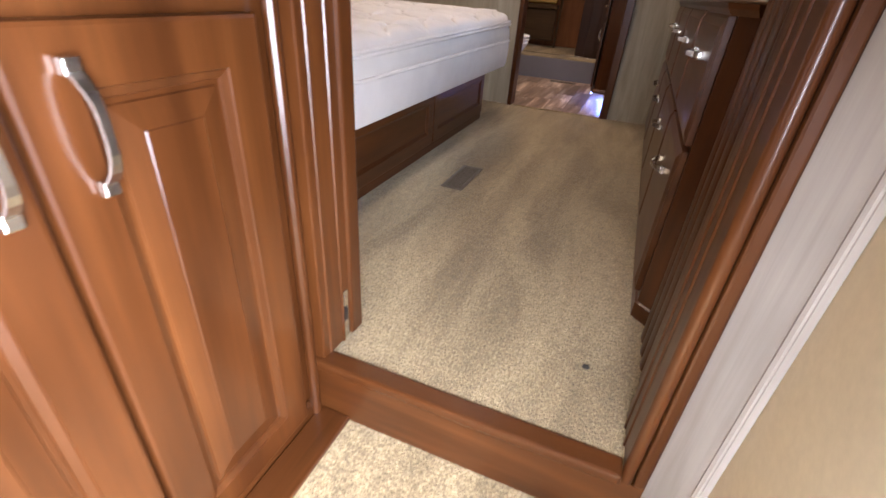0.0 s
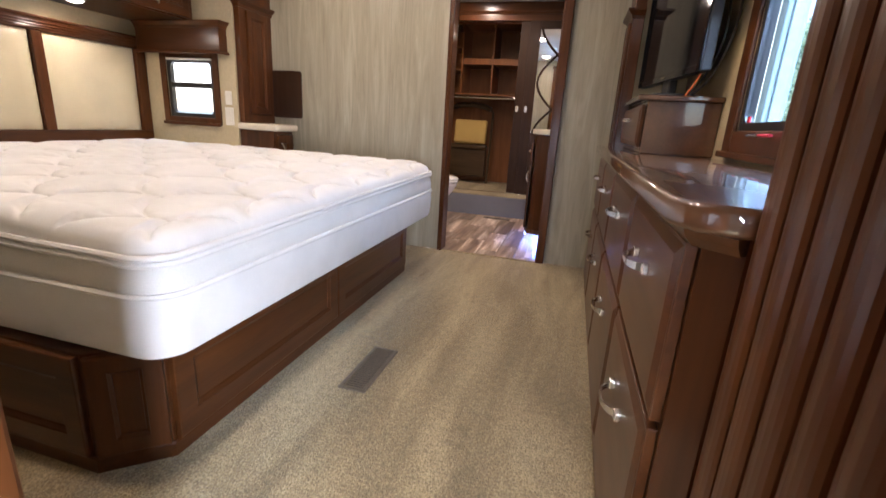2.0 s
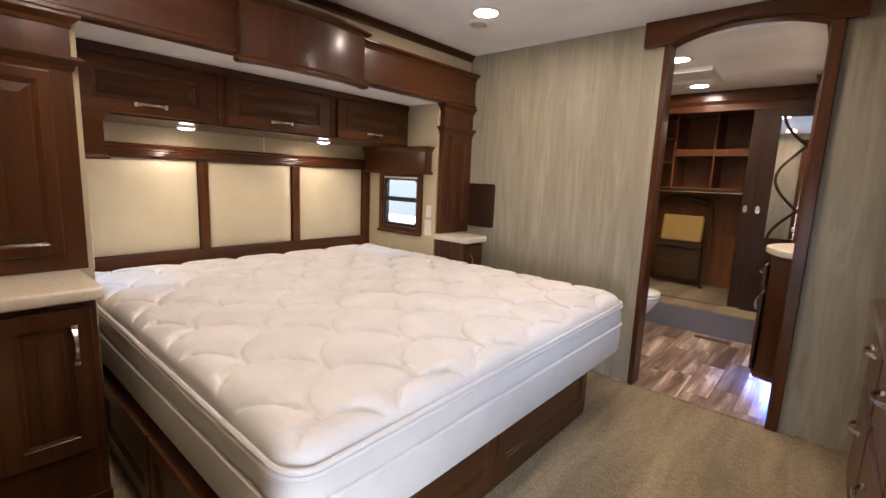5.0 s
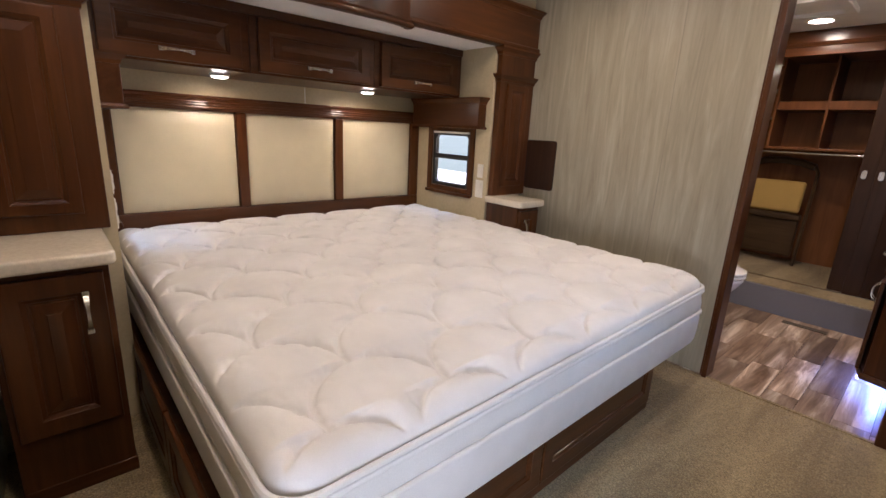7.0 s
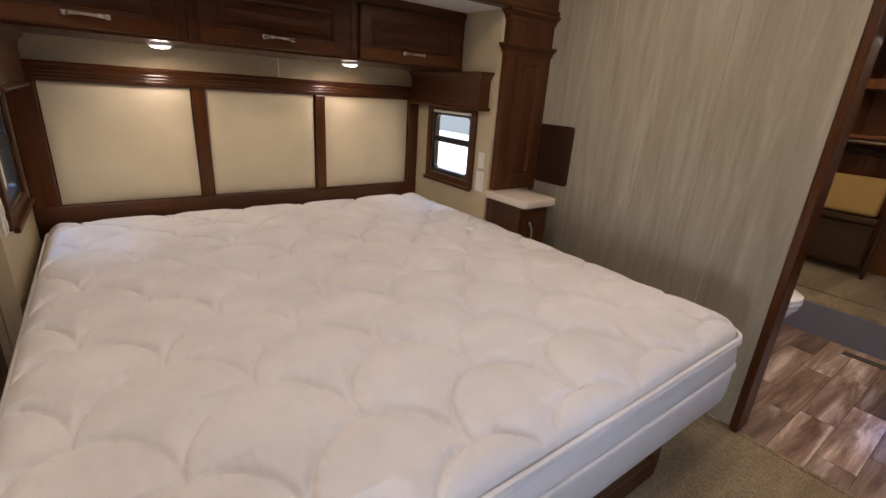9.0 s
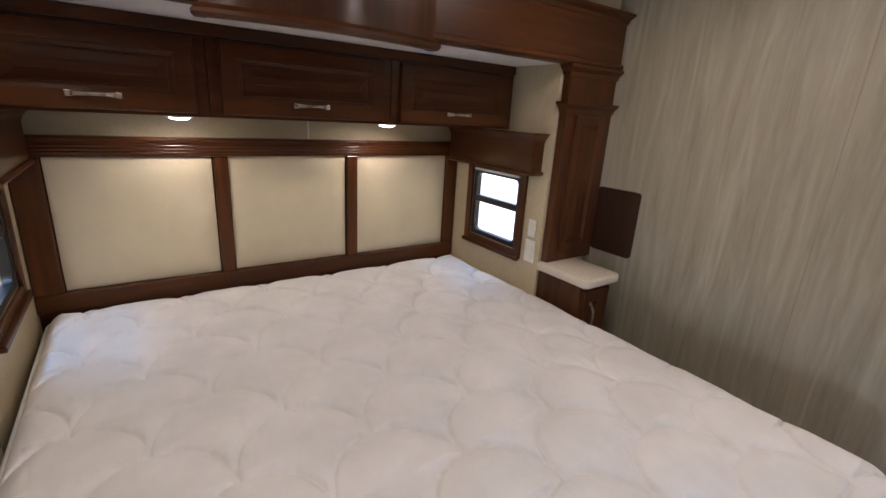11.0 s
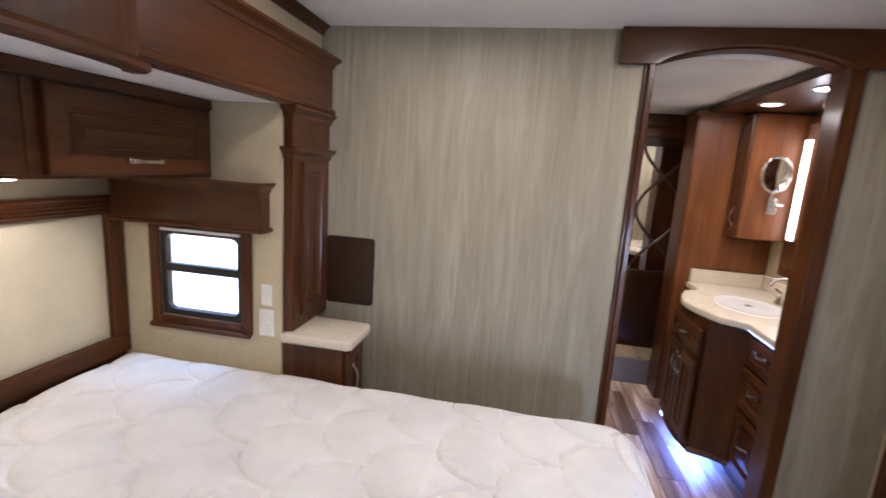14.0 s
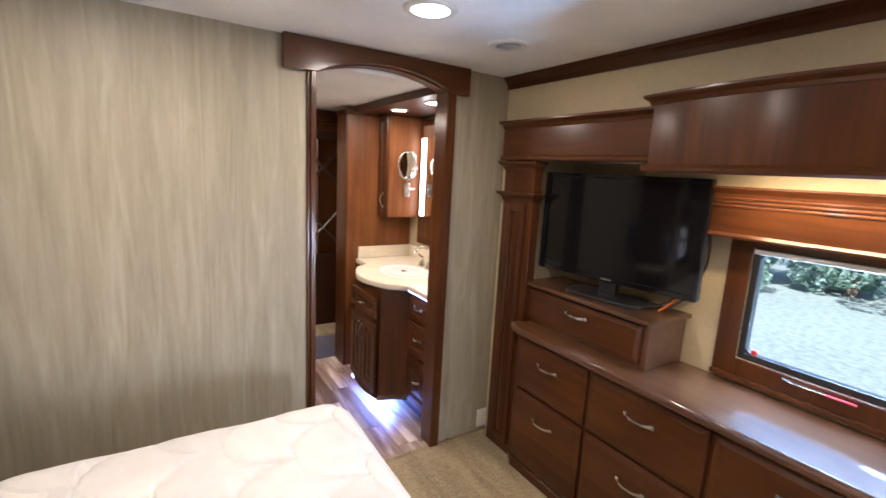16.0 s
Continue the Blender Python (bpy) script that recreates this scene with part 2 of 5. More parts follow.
def box(x0, x1, y0, y1, z0, z1, bevel=0.0, bm=None, segments=2):
    own = bmesh.new()
    bmesh.ops.create_cube(own, size=1.0, matrix=Matrix.Translation(((x0 + x1) / 2, (y0 + y1) / 2, (z0 + z1) / 2)) @ Matrix.Diagonal((abs(x1 - x0), abs(y1 - y0), abs(z1 - z0), 1)))
    if bevel:
        bmesh.ops.bevel(own, geom=own.edges[:], offset=bevel, segments=segments, affect="EDGES", profile=0.5)
    return join(bm, own)


def join(bm, own):
    if bm is None:
        return own
    me = bpy.data.meshes.new("joined")
    own.to_mesh(me)
    own.free()
    bm.from_mesh(me)
    bpy.data.meshes.remove(me)
    return bm


def prism(points, z0, z1, bevel=0.0, bm=None):
    """A flat polygon (x, y) raised from z0 to z1."""
    own = bmesh.new()
    f = own.faces.new([own.verts.new((x, y, z0)) for x, y in points])
    top = bmesh.ops.extrude_face_region(own, geom=[f])
    bmesh.ops.translate(own, verts=[v for v in top["geom"] if isinstance(v, bmesh.types.BMVert)], vec=(0, 0, z1 - z0))
    if bevel:
        flat = [e for e in own.edges if abs(e.verts[0].co.z - e.verts[1].co.z) < 1e-5]
        bmesh.ops.bevel(own, geom=flat, offset=bevel, segments=3, affect="EDGES", profile=0.5)
    return join(bm, own)


def sweep(path, profile, bm=None, side=1, z=0.0):
    """A moulding: a profile of (out, up) run along a path of (x, y), mitred at its corners; out is to the path's right when side is 1."""
    own = bmesh.new()
    rings = []
    p = [Vector(q) for q in path]
    for i, q in enumerate(p):
        a = (q - p[i - 1]).normalized() if i else (p[1] - q).normalized()
        b = (p[i + 1] - q).normalized() if i + 1 < len(p) else a
        na, nb = Vector((a.y, -a.x)) * side, Vector((b.y, -b.x)) * side
        n = (na + nb).normalized()
        n /= max(0.3, n.dot(na))
        rings.append([own.verts.new((q.x + n.x * u, q.y + n.y * u, z + v)) for u, v in profile])
    for r, s in zip(rings, rings[1:]):
        for k in range(len(profile)):
            own.faces.new((r[k], r[(k + 1) % len(r)], s[(k + 1) % len(r)], s[k]))
    own.faces.new(rings[0])
    own.faces.new(rings[-1])
    return join(bm, own)


def tube(points, r, bm=None, n=8, flat=1.0):
    """A round bar along points; flat squeezes its section."""
    own = bmesh.new()
    p = [Vector(q) for q in points]
    rings = []
    up = Vector((0.13, 0.21, 0.97))
    for i, q in enumerate(p):
        d = (p[min(i + 1, len(p) - 1)] - p[max(i - 1, 0)]).normalized()
        u = d.cross(up).normalized()
        v = d.cross(u)
        rings.append([own.verts.new(q + (u * math.cos(2 * math.pi * k / n) + v * flat * math.sin(2 * math.pi * k / n)) * r) for k in range(n)])
    for a, b in zip(rings, rings[1:]):
        for k in range(n):
            own.faces.new((a[k], a[(k + 1) % n], b[(k + 1) % n], b[k]))
    own.faces.new(rings[0])
    own.faces.new(rings[-1])
    return join(bm, own)


def lathe(profile, at=(0, 0, 0), bm=None, n=24, sx=1.0, sy=1.0):
    """A turned body from (radius, height) pairs round the z axis through at."""
    own = bmesh.new()
    rings = []
    for r, h in profile:
        if r < 1e-6:
            rings.append([own.verts.new((at[0], at[1], at[2] + h))])
        else:
            rings.append([own.verts.new((at[0] + r * sx * math.cos(2 * math.pi * k / n), at[1] + r * sy * math.sin(2 * math.pi * k / n), at[2] + h)) for k in range(n)])
    for a, b in zip(rings, rings[1:]):
        for k in range(n):
            q = [a[k % len(a)], a[(k + 1) % len(a)], b[(k + 1) % len(b)], b[k % len(b)]]
            q = [v for i, v in enumerate(q) if v not in q[:i]]
            if len(q) > 2:
                own.faces.new(q)
    return join(bm, own)


def door_panel(w, h, m, t=0.02, border=0.055, raised=True, bm=None):
    """A panelled cabinet front of w by h metres, its middle at m's origin, facing m's -y."""
    own = bmesh.new()
    bmesh.ops.create_cube(own, size=1.0, matrix=Matrix.Translation((0, t / 2, 0)) @ Matrix.Diagonal((w, t, h, 1)))
    own.faces.ensure_lookup_table()
    front = [f for f in own.faces if f.normal.y < -0.9][0]
    rim = [e for e in front.edges]
    bmesh.ops.bevel(own, geom=rim, offset=0.006, segments=2, affect="EDGES", profile=0.6)
    own.faces.ensure_lookup_table()
    front = max((f for f in own.faces if f.normal.y < -0.95), key=lambda f: f.calc_area())

    def step(width, push):
        bmesh.ops.inset_region(own, faces=[front], thickness=width, use_even_offset=True)
        bmesh.ops.translate(own, verts=front.verts[:], vec=(0, push, 0))

    border = min(border, 0.28 * min(w, h))
    k = min(1.0, min(w, h) / 0.24)
    step(border, 0.0)
    step(0.002 * k, 0.003)
    step(0.010 * k, 0.004)
    step(0.002 * k, 0.0035)
    if raised:
        step(0.006 * k, 0.0)
        step(0.002 * k, -0.003)
        step(min(0.032, 0.12 * min(w, h)), -0.0055)
        step(0.002 * k, -0.0015)
    bmesh.ops.transform(own, matrix=m, verts=own.verts)
    return join(bm, own)


def bow_handle(m, length=0.11, bm=None, reach=0.028):
    """An arched pull along m's x, standing out along m's -y."""
    own = bmesh.new()
    rings = []
    n = 12
    for i in range(n + 1):
        u = -1 + 2 * i / n
        x, y = u * length / 2, -reach * (1 - abs(u) ** 3.2) - 0.004
        w = 0.0045 + 0.0035 * abs(u) ** 2
        rings.append([own.verts.new((x, y - 0.0025, -w)), own.verts.new((x, y - 0.0025, w)), own.verts.new((x, y + 0.0025, w)), own.verts.new((x, y + 0.0025, -w))])
    for a, b in zip(rings, rings[1:]):
        for k in range(4):
            own.faces.new((a[k], a[(k + 1) % 4], b[(k + 1) % 4], b[k]))
    own.faces.new(rings[0])
    own.faces.new(rings[-1])
    for s in (-1, 1):
        box(s * length / 2 - 0.009, s * length / 2 + 0.009, -0.012, 0.0, -0.009, 0.009, 0.002, own)
    bmesh.ops.transform(own, matrix=m, verts=own.verts)
    return join(bm, own)


EAST, WEST, SOUTH, NORTH = 90, -90, 0, 180
CROWN = [(0, -0.040), (0.008, -0.040), (0.012, -0.026), (0.024, -0.014), (0.034, -0.008), (0.036, 0.0), (0, 0.0)]
BEAD = [(0, -0.014), (0.010, -0.014), (0.016, -0.008), (0.016, 0.004), (0.010, 0.010), (0, 0.010)]

# ---- the large structure ----
XW, XE, YS, YN, ZC = -1.21, 1.25, 1.44, 4.18, 2.085
bm = box(XW - 0.05, XE + 0.05, 1.31, 4.165, -0.06, 0.0)
box(-2.03, XW - 0.05, 1.80, 3.88, -0.06, 0.0, bm=bm)
box(XE + 0.05, 1.54, 1.56, 3.97, -0.06, 0.0, bm=bm)
setting("floor", bm, carpet, "grey-beige cut-pile carpet on the bedroom floor", "floor")
setting("hall_floor", box(-0.2, XE, -1.3, 1.296, -0.23, -0.17), carpet, "light grey carpet on the hall landing", "floor")
setting("ceiling", box(XW - 0.05, XE + 0.05, 1.31, 4.235, ZC, ZC + 0.05), white_ceiling, "smooth white vinyl ceiling panel of the bedroom", "ceiling")
setting("hall_ceiling", box(-0.2, XE + 0.05, -1.3, 1.31, ZC, ZC + 0.05), white_ceiling, "smooth white vinyl ceiling of the hall", "ceiling")

# north wall with the bathroom doorway (0.17 to 0.88 m)
bm = box(XW - 0.05, 0.166, YN, YN + 0.05, -0.05, ZC)
box(0.880, XE + 0.05, YN, YN + 0.05, -0.05, ZC, bm=bm)
box(0.166, 0.880, YN, YN + 0.05, 2.028, ZC, bm=bm)
setting("wall_north", bm, wallpaper, "beige wallpaper wall with vertical grey streaks", "wall")
setting("trim_seam", box(-0.2585, -0.2555, YN - 0.0015, YN, 0.0, ZC), seam_strip, "thin vertical seam strip between wallpaper panels", "trim")

# south wall with the entrance (0.50 to 1.17 m)
bm = box(XW - 0.05, 0.455, 1.31, YS, -0.23, ZC)
box(1.20, 1.30, 1.31, YS, -0.23, ZC, bm=bm)
box(0.455, 1.20, 1.31, YS, 1.98, ZC, bm=bm)
setting("wall_south", bm, wallpaper, "beige streaked wallpaper wall with the entrance", "wall")

# west wall above and beside the bed slide-out
bm = box(XW - 0.05, XW, YS, YN, 1.78, ZC)
box(XW - 0.05, XW, YS, 1.80, -0.05, 1.78, bm=bm)
box(XW - 0.05, XW, 3.86, YN, -0.05, 1.78, bm=bm)
setting("wall_west", bm, beige, "plain beige vinyl wall above the bed alcove", "wall")
setting("wall_alcove_back", box(-2.03, -1.985, 1.75, 3.90, -0.05, 1.78), beige, "plain beige vinyl wall behind the headboard", "wall")


def reveal(name, y0, y1, x0, x1, z0, z1):
    """A side wall of an alcove with a window opening in it."""
    own = bmesh.new()
    ring = lambda a, b, c, d, y: [own.verts.new(p) for p in ((a, y, c), (b, y, c), (b, y, d), (a, y, d))]
    loops = [(ring(-2.0, XW, -0.05, 1.725, y), ring(x0, x1, z0, z1, y)) for y in (y0, y1)]
    for k in range(4):
        n = (k + 1) % 4
        for outer, inner in loops:
            own.faces.new((outer[k], outer[n], inner[n], inner[k]))
        for near, far in zip(*loops):
            own.faces.new((near[k], near[n], far[n], far[k]))
    setting(name, own, beige, "plain beige vinyl side wall of the bed alcove", "wall")


reveal("wall_alcove_north", 3.84, 3.885, -1.765, -1.380, 0.81, 1.19)
reveal("wall_alcove_south", 1.805, 1.850, -1.765, -1.380, 0.81, 1.19)
setting("ceiling_alcove", box(-2.0, XW + 0.03, 1.80, 3.88, 1.708, 1.775), white_ceiling, "white vinyl ceiling of the bed alcove", "ceiling")

# east wall and the dresser slide-out
bm = box(XE, XE + 0.05, YS, YN, 1.66, ZC)
box(XE, XE + 0.05, YS, 1.60, -0.05, 1.66, bm=bm)
box(XE, XE + 0.05, 3.93, YN, -0.05, 1.66, bm=bm)
setting("wall_east", bm, beige, "plain beige vinyl wall above the dresser", "wall")
bm = box(1.500, 1.545, 1.55, 2.33, -0.05, 1.70)
box(1.500, 1.545, 2.96, 3.97, -0.05, 1.70, bm=bm)
box(1.500, 1.545, 2.33, 2.96, -0.05, 0.900, bm=bm)
box(1.500, 1.545, 2.33, 2.96, 1.345, 1.70, bm=bm)
setting("wall_dresser_back", bm, beige, "plain beige vinyl wall behind the dresser with a window", "wall")
setting("wall_dresser_north", box(1.215, 1.52, 3.895, 3.97, -0.05, 1.70), beige, "beige side wall of the dresser alcove", "wall")
setting("wall_dresser_south", box(1.215, 1.52, 1.56, 1.735, -0.05, 1.70), beige, "beige side wall of the dresser alcove", "wall")
setting("ceiling_dresser", box(1.238, 1.52, 1.58, 3.95, 1.645, 1.71), white_ceiling, "white ceiling of the dresser alcove", "ceiling")

# hall
# the opening at y 0.18 to 0.68 is assumed, unseen, for the daylight lamp
bm = box(XE, XE + 0.05, 0.68, 1.31, -0.23, ZC)
box(XE, XE + 0.05, -1.3, 0.18, -0.23, ZC, bm=bm)
box(XE, XE + 0.05, 0.18, 0.68, -0.23, -0.12, bm=bm)
box(XE, XE + 0.05, 0.18, 0.68, 1.70, ZC, bm=bm)
setting("wall_hall_east", bm, beige, "plain beige vinyl wall beside the hall landing", "wall")
setting("wall_hall_south", box(-0.2, XE + 0.05, -1.35, -1.3, -0.23, ZC), beige, "plain beige wall at the end of the hall", "wall")
setting("wall_hall_west", box(-0.22, -0.17, -1.3, 1.31, -0.23, ZC), beige, "plain beige wall behind the hall cabinet", "wall")
bm = prism([(1.197, 1.292), (1.249, 1.292), (1.249, 1.210), (1.240, 1.210)], -0.17, ZC - 0.002)
trim = setting("trim_hall_corner", bm, light_trim, "whitewashed wooden corner trim board in the hall", "trim")
part("bead", tube([(1.240, 1.218, -0.17), (1.240, 1.218, ZC - 0.002)], 0.007, None, 8), light_trim, trim, "", True)

# entrance: posts, casings, step
bm = box(0.440, 0.500, 1.295, 1.435, 0.0, 1.99, 0.004)
post = setting("door_post_west", bm, wood_z, "cherry-stained wooden entrance post with beaded moulding", "door post")
for y in (1.320, 1.372):
    part("bead", tube([(0.4995, y, 0.0), (0.4995, y, 1.985)], 0.0045, None, 8), wood_z, post, "", True)
part("stop", box(0.452, 0.508, 1.400, 1.445, 0.0, 1.99, 0.006), wood_z, post)
post = setting("door_post_east", box(1.154, 1.235, 1.300, 1.445, 0.0, 1.99, 0.005), wood_z, "cherry-stained wooden entrance casing with rounded beads", "door post")
for y in (1.360, 1.405):
    part("bead", tube([(1.1550, y, 0.0), (1.1550, y, 1.985)], 0.0045, None, 10), wood_z, post, "", True)
part("corner_bead", tube([(1.164, 1.301, -0.02), (1.164, 1.301, 1.985)], 0.012, None, 14), wood_z, post, "", True)
part("casing", box(1.176, 1.197, 1.289, 1.310, -0.02, 1.99, 0.005), wood_z, post)
setting("door_head", box(0.44, 1.235, 1.292, 1.445, 1.93, 1.995, 0.005), wood_x, "cherry-stained wooden head of the entrance", "door post")
setting("step_nosing", box(0.440, 1.154, 1.278, 1.328, -0.020, 0.007, 0.007), wood_x, "rounded cherry wood nosing of the entrance step", "step")
setting("step_riser", box(0.436, 1.25, 1.292, 1.31, -0.17, -0.020), wood_x, "cherry wood riser of the entrance step", "step")

plate = thing("strike_plate", "small satin metal strike plate on the entrance post", "strike plate", (0.4975, 1.383, 0.0))
part("plate", box(0.498, 0.5015, 1.371, 1.395, 0.004, 0.140, 0.001), nickel, plate)
part("screw", lathe([(0.0, 0.0), (0.004, 0.0), (0.004, 0.004), (0, 0.005)], (0.5000, 1.383, 0.122), n=10), chrome, plate)
part("latch_hole", box(0.4995, 0.5025, 1.376, 1.390, 0.055, 0.095), black, plate)

# bathroom doorway: jambs and arched head
bm = box(0.150, 0.174, 4.146, 4.262, 0.0, 2.03, 0.004)
box(0.138, 0.166, 4.162, 4.180, 0.0, 1.99, 0.004, bm)
setting("door_jamb_west", bm, wood_z, "dark cherry wood jamb of the bathroom doorway", "door jamb")
bm = box(0.832, 0.886, 4.146, 4.262, 0.0, 2.03, 0.005)
setting("door_jamb_east", bm, wood_z, "dark cherry wood jamb of the bathroom doorway", "door jamb")


def arch(x0, x1, y0, y1, low, crown, top, inner0, inner1):
    """A board with an arched lower edge."""
    n = 24
    own = bmesh.new()
    pts = [(x0, low), (inner0, low)]
    for i in range(1, n):
        u = i / n
        pts.append((inner0 + (inner1 - inner0) * u, low + (crown - low) * math.sin(math.pi * u) ** 0.72))
    pts += [(inner1, low), (x1, low), (x1, top), (x0, top)]
    f = own.faces.new([own.verts.new((x, y0, z)) for x, z in pts])
    r = bmesh.ops.extrude_face_region(own, geom=[f])
    bmesh.ops.translate(own, verts=[v for v in r["geom"] if isinstance(v, bmesh.types.BMVert)], vec=(0, y1 - y0, 0))
    return own


setting("door_head_arch", arch(0.038, 0.956, 4.135, 4.165, 1.952, 2.026, ZC - 0.003, 0.178, 0.845), wood_x, "dark cherry wood arched header board over the bathroom doorway", "door header")
setting("door_head_inner", arch(0.168, 0.840, 4.175, 4.245, 1.952, 2.020, 2.03, 0.174, 0.834), wood_x, "arched wooden soffit inside the bathroom doorway", "door header")
setting("threshold", box(0.174, 0.832, 4.150, 4.172, 0.0, 0.006, 0.003), carpet, "rolled carpet edge at the bathroom threshold", "threshold")

# ceiling mouldings
bm = sweep([(XW, YS), (XW, YN)], CROWN, side=1, z=ZC - 0.001)
setting("trim_crown_west", bm, wood_y, "dark cherry crown moulding along the ceiling", "crown moulding")
bm = sweep([(XE, YS), (XE, YN)], [(u * 1.2, v * 1.5) for u, v in CROWN], side=-1, z=ZC - 0.001)
setting("trim_crown_east", bm, wood_y, "dark cherry crown moulding along the ceiling", "crown moulding")


# ---- fascia boards over the two alcoves ----
def bowed(xe, out, y0, y1, bow, n=14):
    """Points of a bowed front in plan, from y0 to y1; out is +1 towards east."""
    return [(xe + out * bow * (1 - ((2 * i / n) - 1) ** 2), y0 + (y1 - y0) * i / n) for i in range(n + 1)]


def fascia(name, label, x, out, y0, y1, z0, z1, by0, by1, bz0, bz1, deep):
    top = thing(name, label, "fascia", (x, (y0 + y1) / 2, z0))
    part("board", box(x - out * 0.055, x, y0, y1, z0, z1, 0.002), wood_y, top)
    part("crown", sweep([(x, y0), (x, y1)], [(0, -0.034), (0.006, -0.034), (0.012, -0.020), (0.030, -0.010), (0.040, -0.006), (0.040, 0.004), (0, 0.004)], side=out, z=z1 + 0.012), wood_y, top)
    part("bead", sweep([(x, y0), (x, y1)], BEAD, side=out, z=z0 + 0.016), wood_y, top)
    face = bowed(x + out * deep, out, by0, by1, 0.055)
    body = [(x, by0), *face, (x, by1)]
    part("bowed_box", prism(body, bz0, bz1), wood_z, top, "bowed cherry wood front box", True)
    part("box_crown", sweep([(x, by0 - 0.006), *bowed(x + out * deep, out, by0 - 0.006, by1 + 0.006, 0.055), (x, by1 + 0.006)], [(-0.02, -0.030), (0.005, -0.030), (0.010, -0.018), (0.022, -0.010), (0.028, -0.004), (0.028, 0.004), (-0.02, 0.004)], side=out, z=bz1), wood_y, top)
    part("box_base", sweep([(x, by0 - 0.004), *bowed(x + out * deep, out, by0 - 0.004, by1 + 0.004, 0.055), (x, by1 + 0.004)], [(-0.02, -0.012), (0.008, -0.012), (0.016, -0.004), (0.016, 0.006), (0.006, 0.018), (-0.02, 0.018)], side=out, z=bz0), wood_y, top)
    return top


fascia("bed_fascia", "dark cherry wood fascia with bowed middle over the bed alcove", -1.155, 1, 1.448, 4.175, 1.705, 1.925, 2.418, 3.115, 1.682, 1.962, 0.030)
fascia("dresser_fascia", "dark cherry wood fascia with bowed middle over the dresser", 1.180, -1, 1.448, 4.110, 1.640, 1.825, 2.330, 3.190, 1.612, 1.866, 0.075)


# ---- pilasters at the alcove ends ----
def pilaster(name, label, xb, xf, out, y0, y1, z0, z1, caps):
    top = thing(name, label, "pilaster", ((xb + xf) / 2, (y0 + y1) / 2, z0))
    part("body", box(xb, xf, y0, y1, z0, z1, 0.003), wood_z, top)
    yc, w, h = (y0 + y1) / 2, (y1 - y0) * 0.62, caps[-1] - 0.05 - z0 - 0.06
    part("panel", door_panel(w, h, pose(xf + out * 0.015, yc, z0 + 0.06 + h / 2, 0, 0, EAST if out > 0 else WEST), 0.015, 0.03), wood_z, top)
    for z in caps:
        part("cap", sweep([(xb, y0), (xf, y0), (xf, y1), (xb, y1)], [(-0.006, -0.040), (0.004, -0.040), (0.008, -0.024), (0.024, -0.010), (0.030, -0.004), (0.030, 0.006), (-0.006, 0.006)], side=out, z=z), wood_y, top)
    return top


pilaster("bed_pilaster", "dark cherry wood pilaster with two caps beside the bed alcove", -1.205, -1.165, 1, 3.852, 4.176, 0.797, 1.705, (1.70, 1.545))
pilaster("bed_pilaster", "dark cherry wood pilaster with two caps beside the bed alcove", -1.205, -1.165, 1, 1.47, 1.826, 0.797, 1.705, (1.70, 1.555))
pilaster("dresser_pilaster", "dark cherry wood pilaster with caps beside the dresser", 1.245, 1.190, -1, 3.858, 4.090, 0.0, 1.64, (1.63, 1.47))


def fluted(name, label, x0, x1, y0, y1, z1, flutes):
    """An upright whose west side is run with round ridges."""
    top = thing(name, label, "pilaster", ((x0 + x1) / 2, (y0 + y1) / 2, 0))
    pts, n = [(x1, y0), (x0, y0)], 8
    w = (y1 - y0) / flutes
    for f in range(flutes):
        for k in range(1, n):
            a = math.pi * k / n
            pts.append((x0 - 0.014 * math.sin(a) ** 0.6, y0 + w * (f + 0.5 - 0.46 * math.cos(a))))
        pts.append((x0 + 0.018, y0 + w * (f + 1)))
    pts += [(x1, y1)]
    part("body", prism(pts, 0.0, z1), wood_z, top)
    part("plinth", box(x0 - 0.004, x1, y0, y1, 0.0, 0.012), wood_y, top)
    part("cap", sweep([(x1, y0), (x0, y0), (x0, y1)], [(-0.006, -0.040), (0.016, -0.040), (0.030, -0.010), (0.036, 0.006), (-0.006, 0.006)], side=-1, z=1.49), wood_y, top)
    return top


fluted("dresser_pilaster", "dark cherry wood pilaster with vertical flutes beside the entrance", 1.190, 1.245, 1.475, 1.745, 1.64, 5)


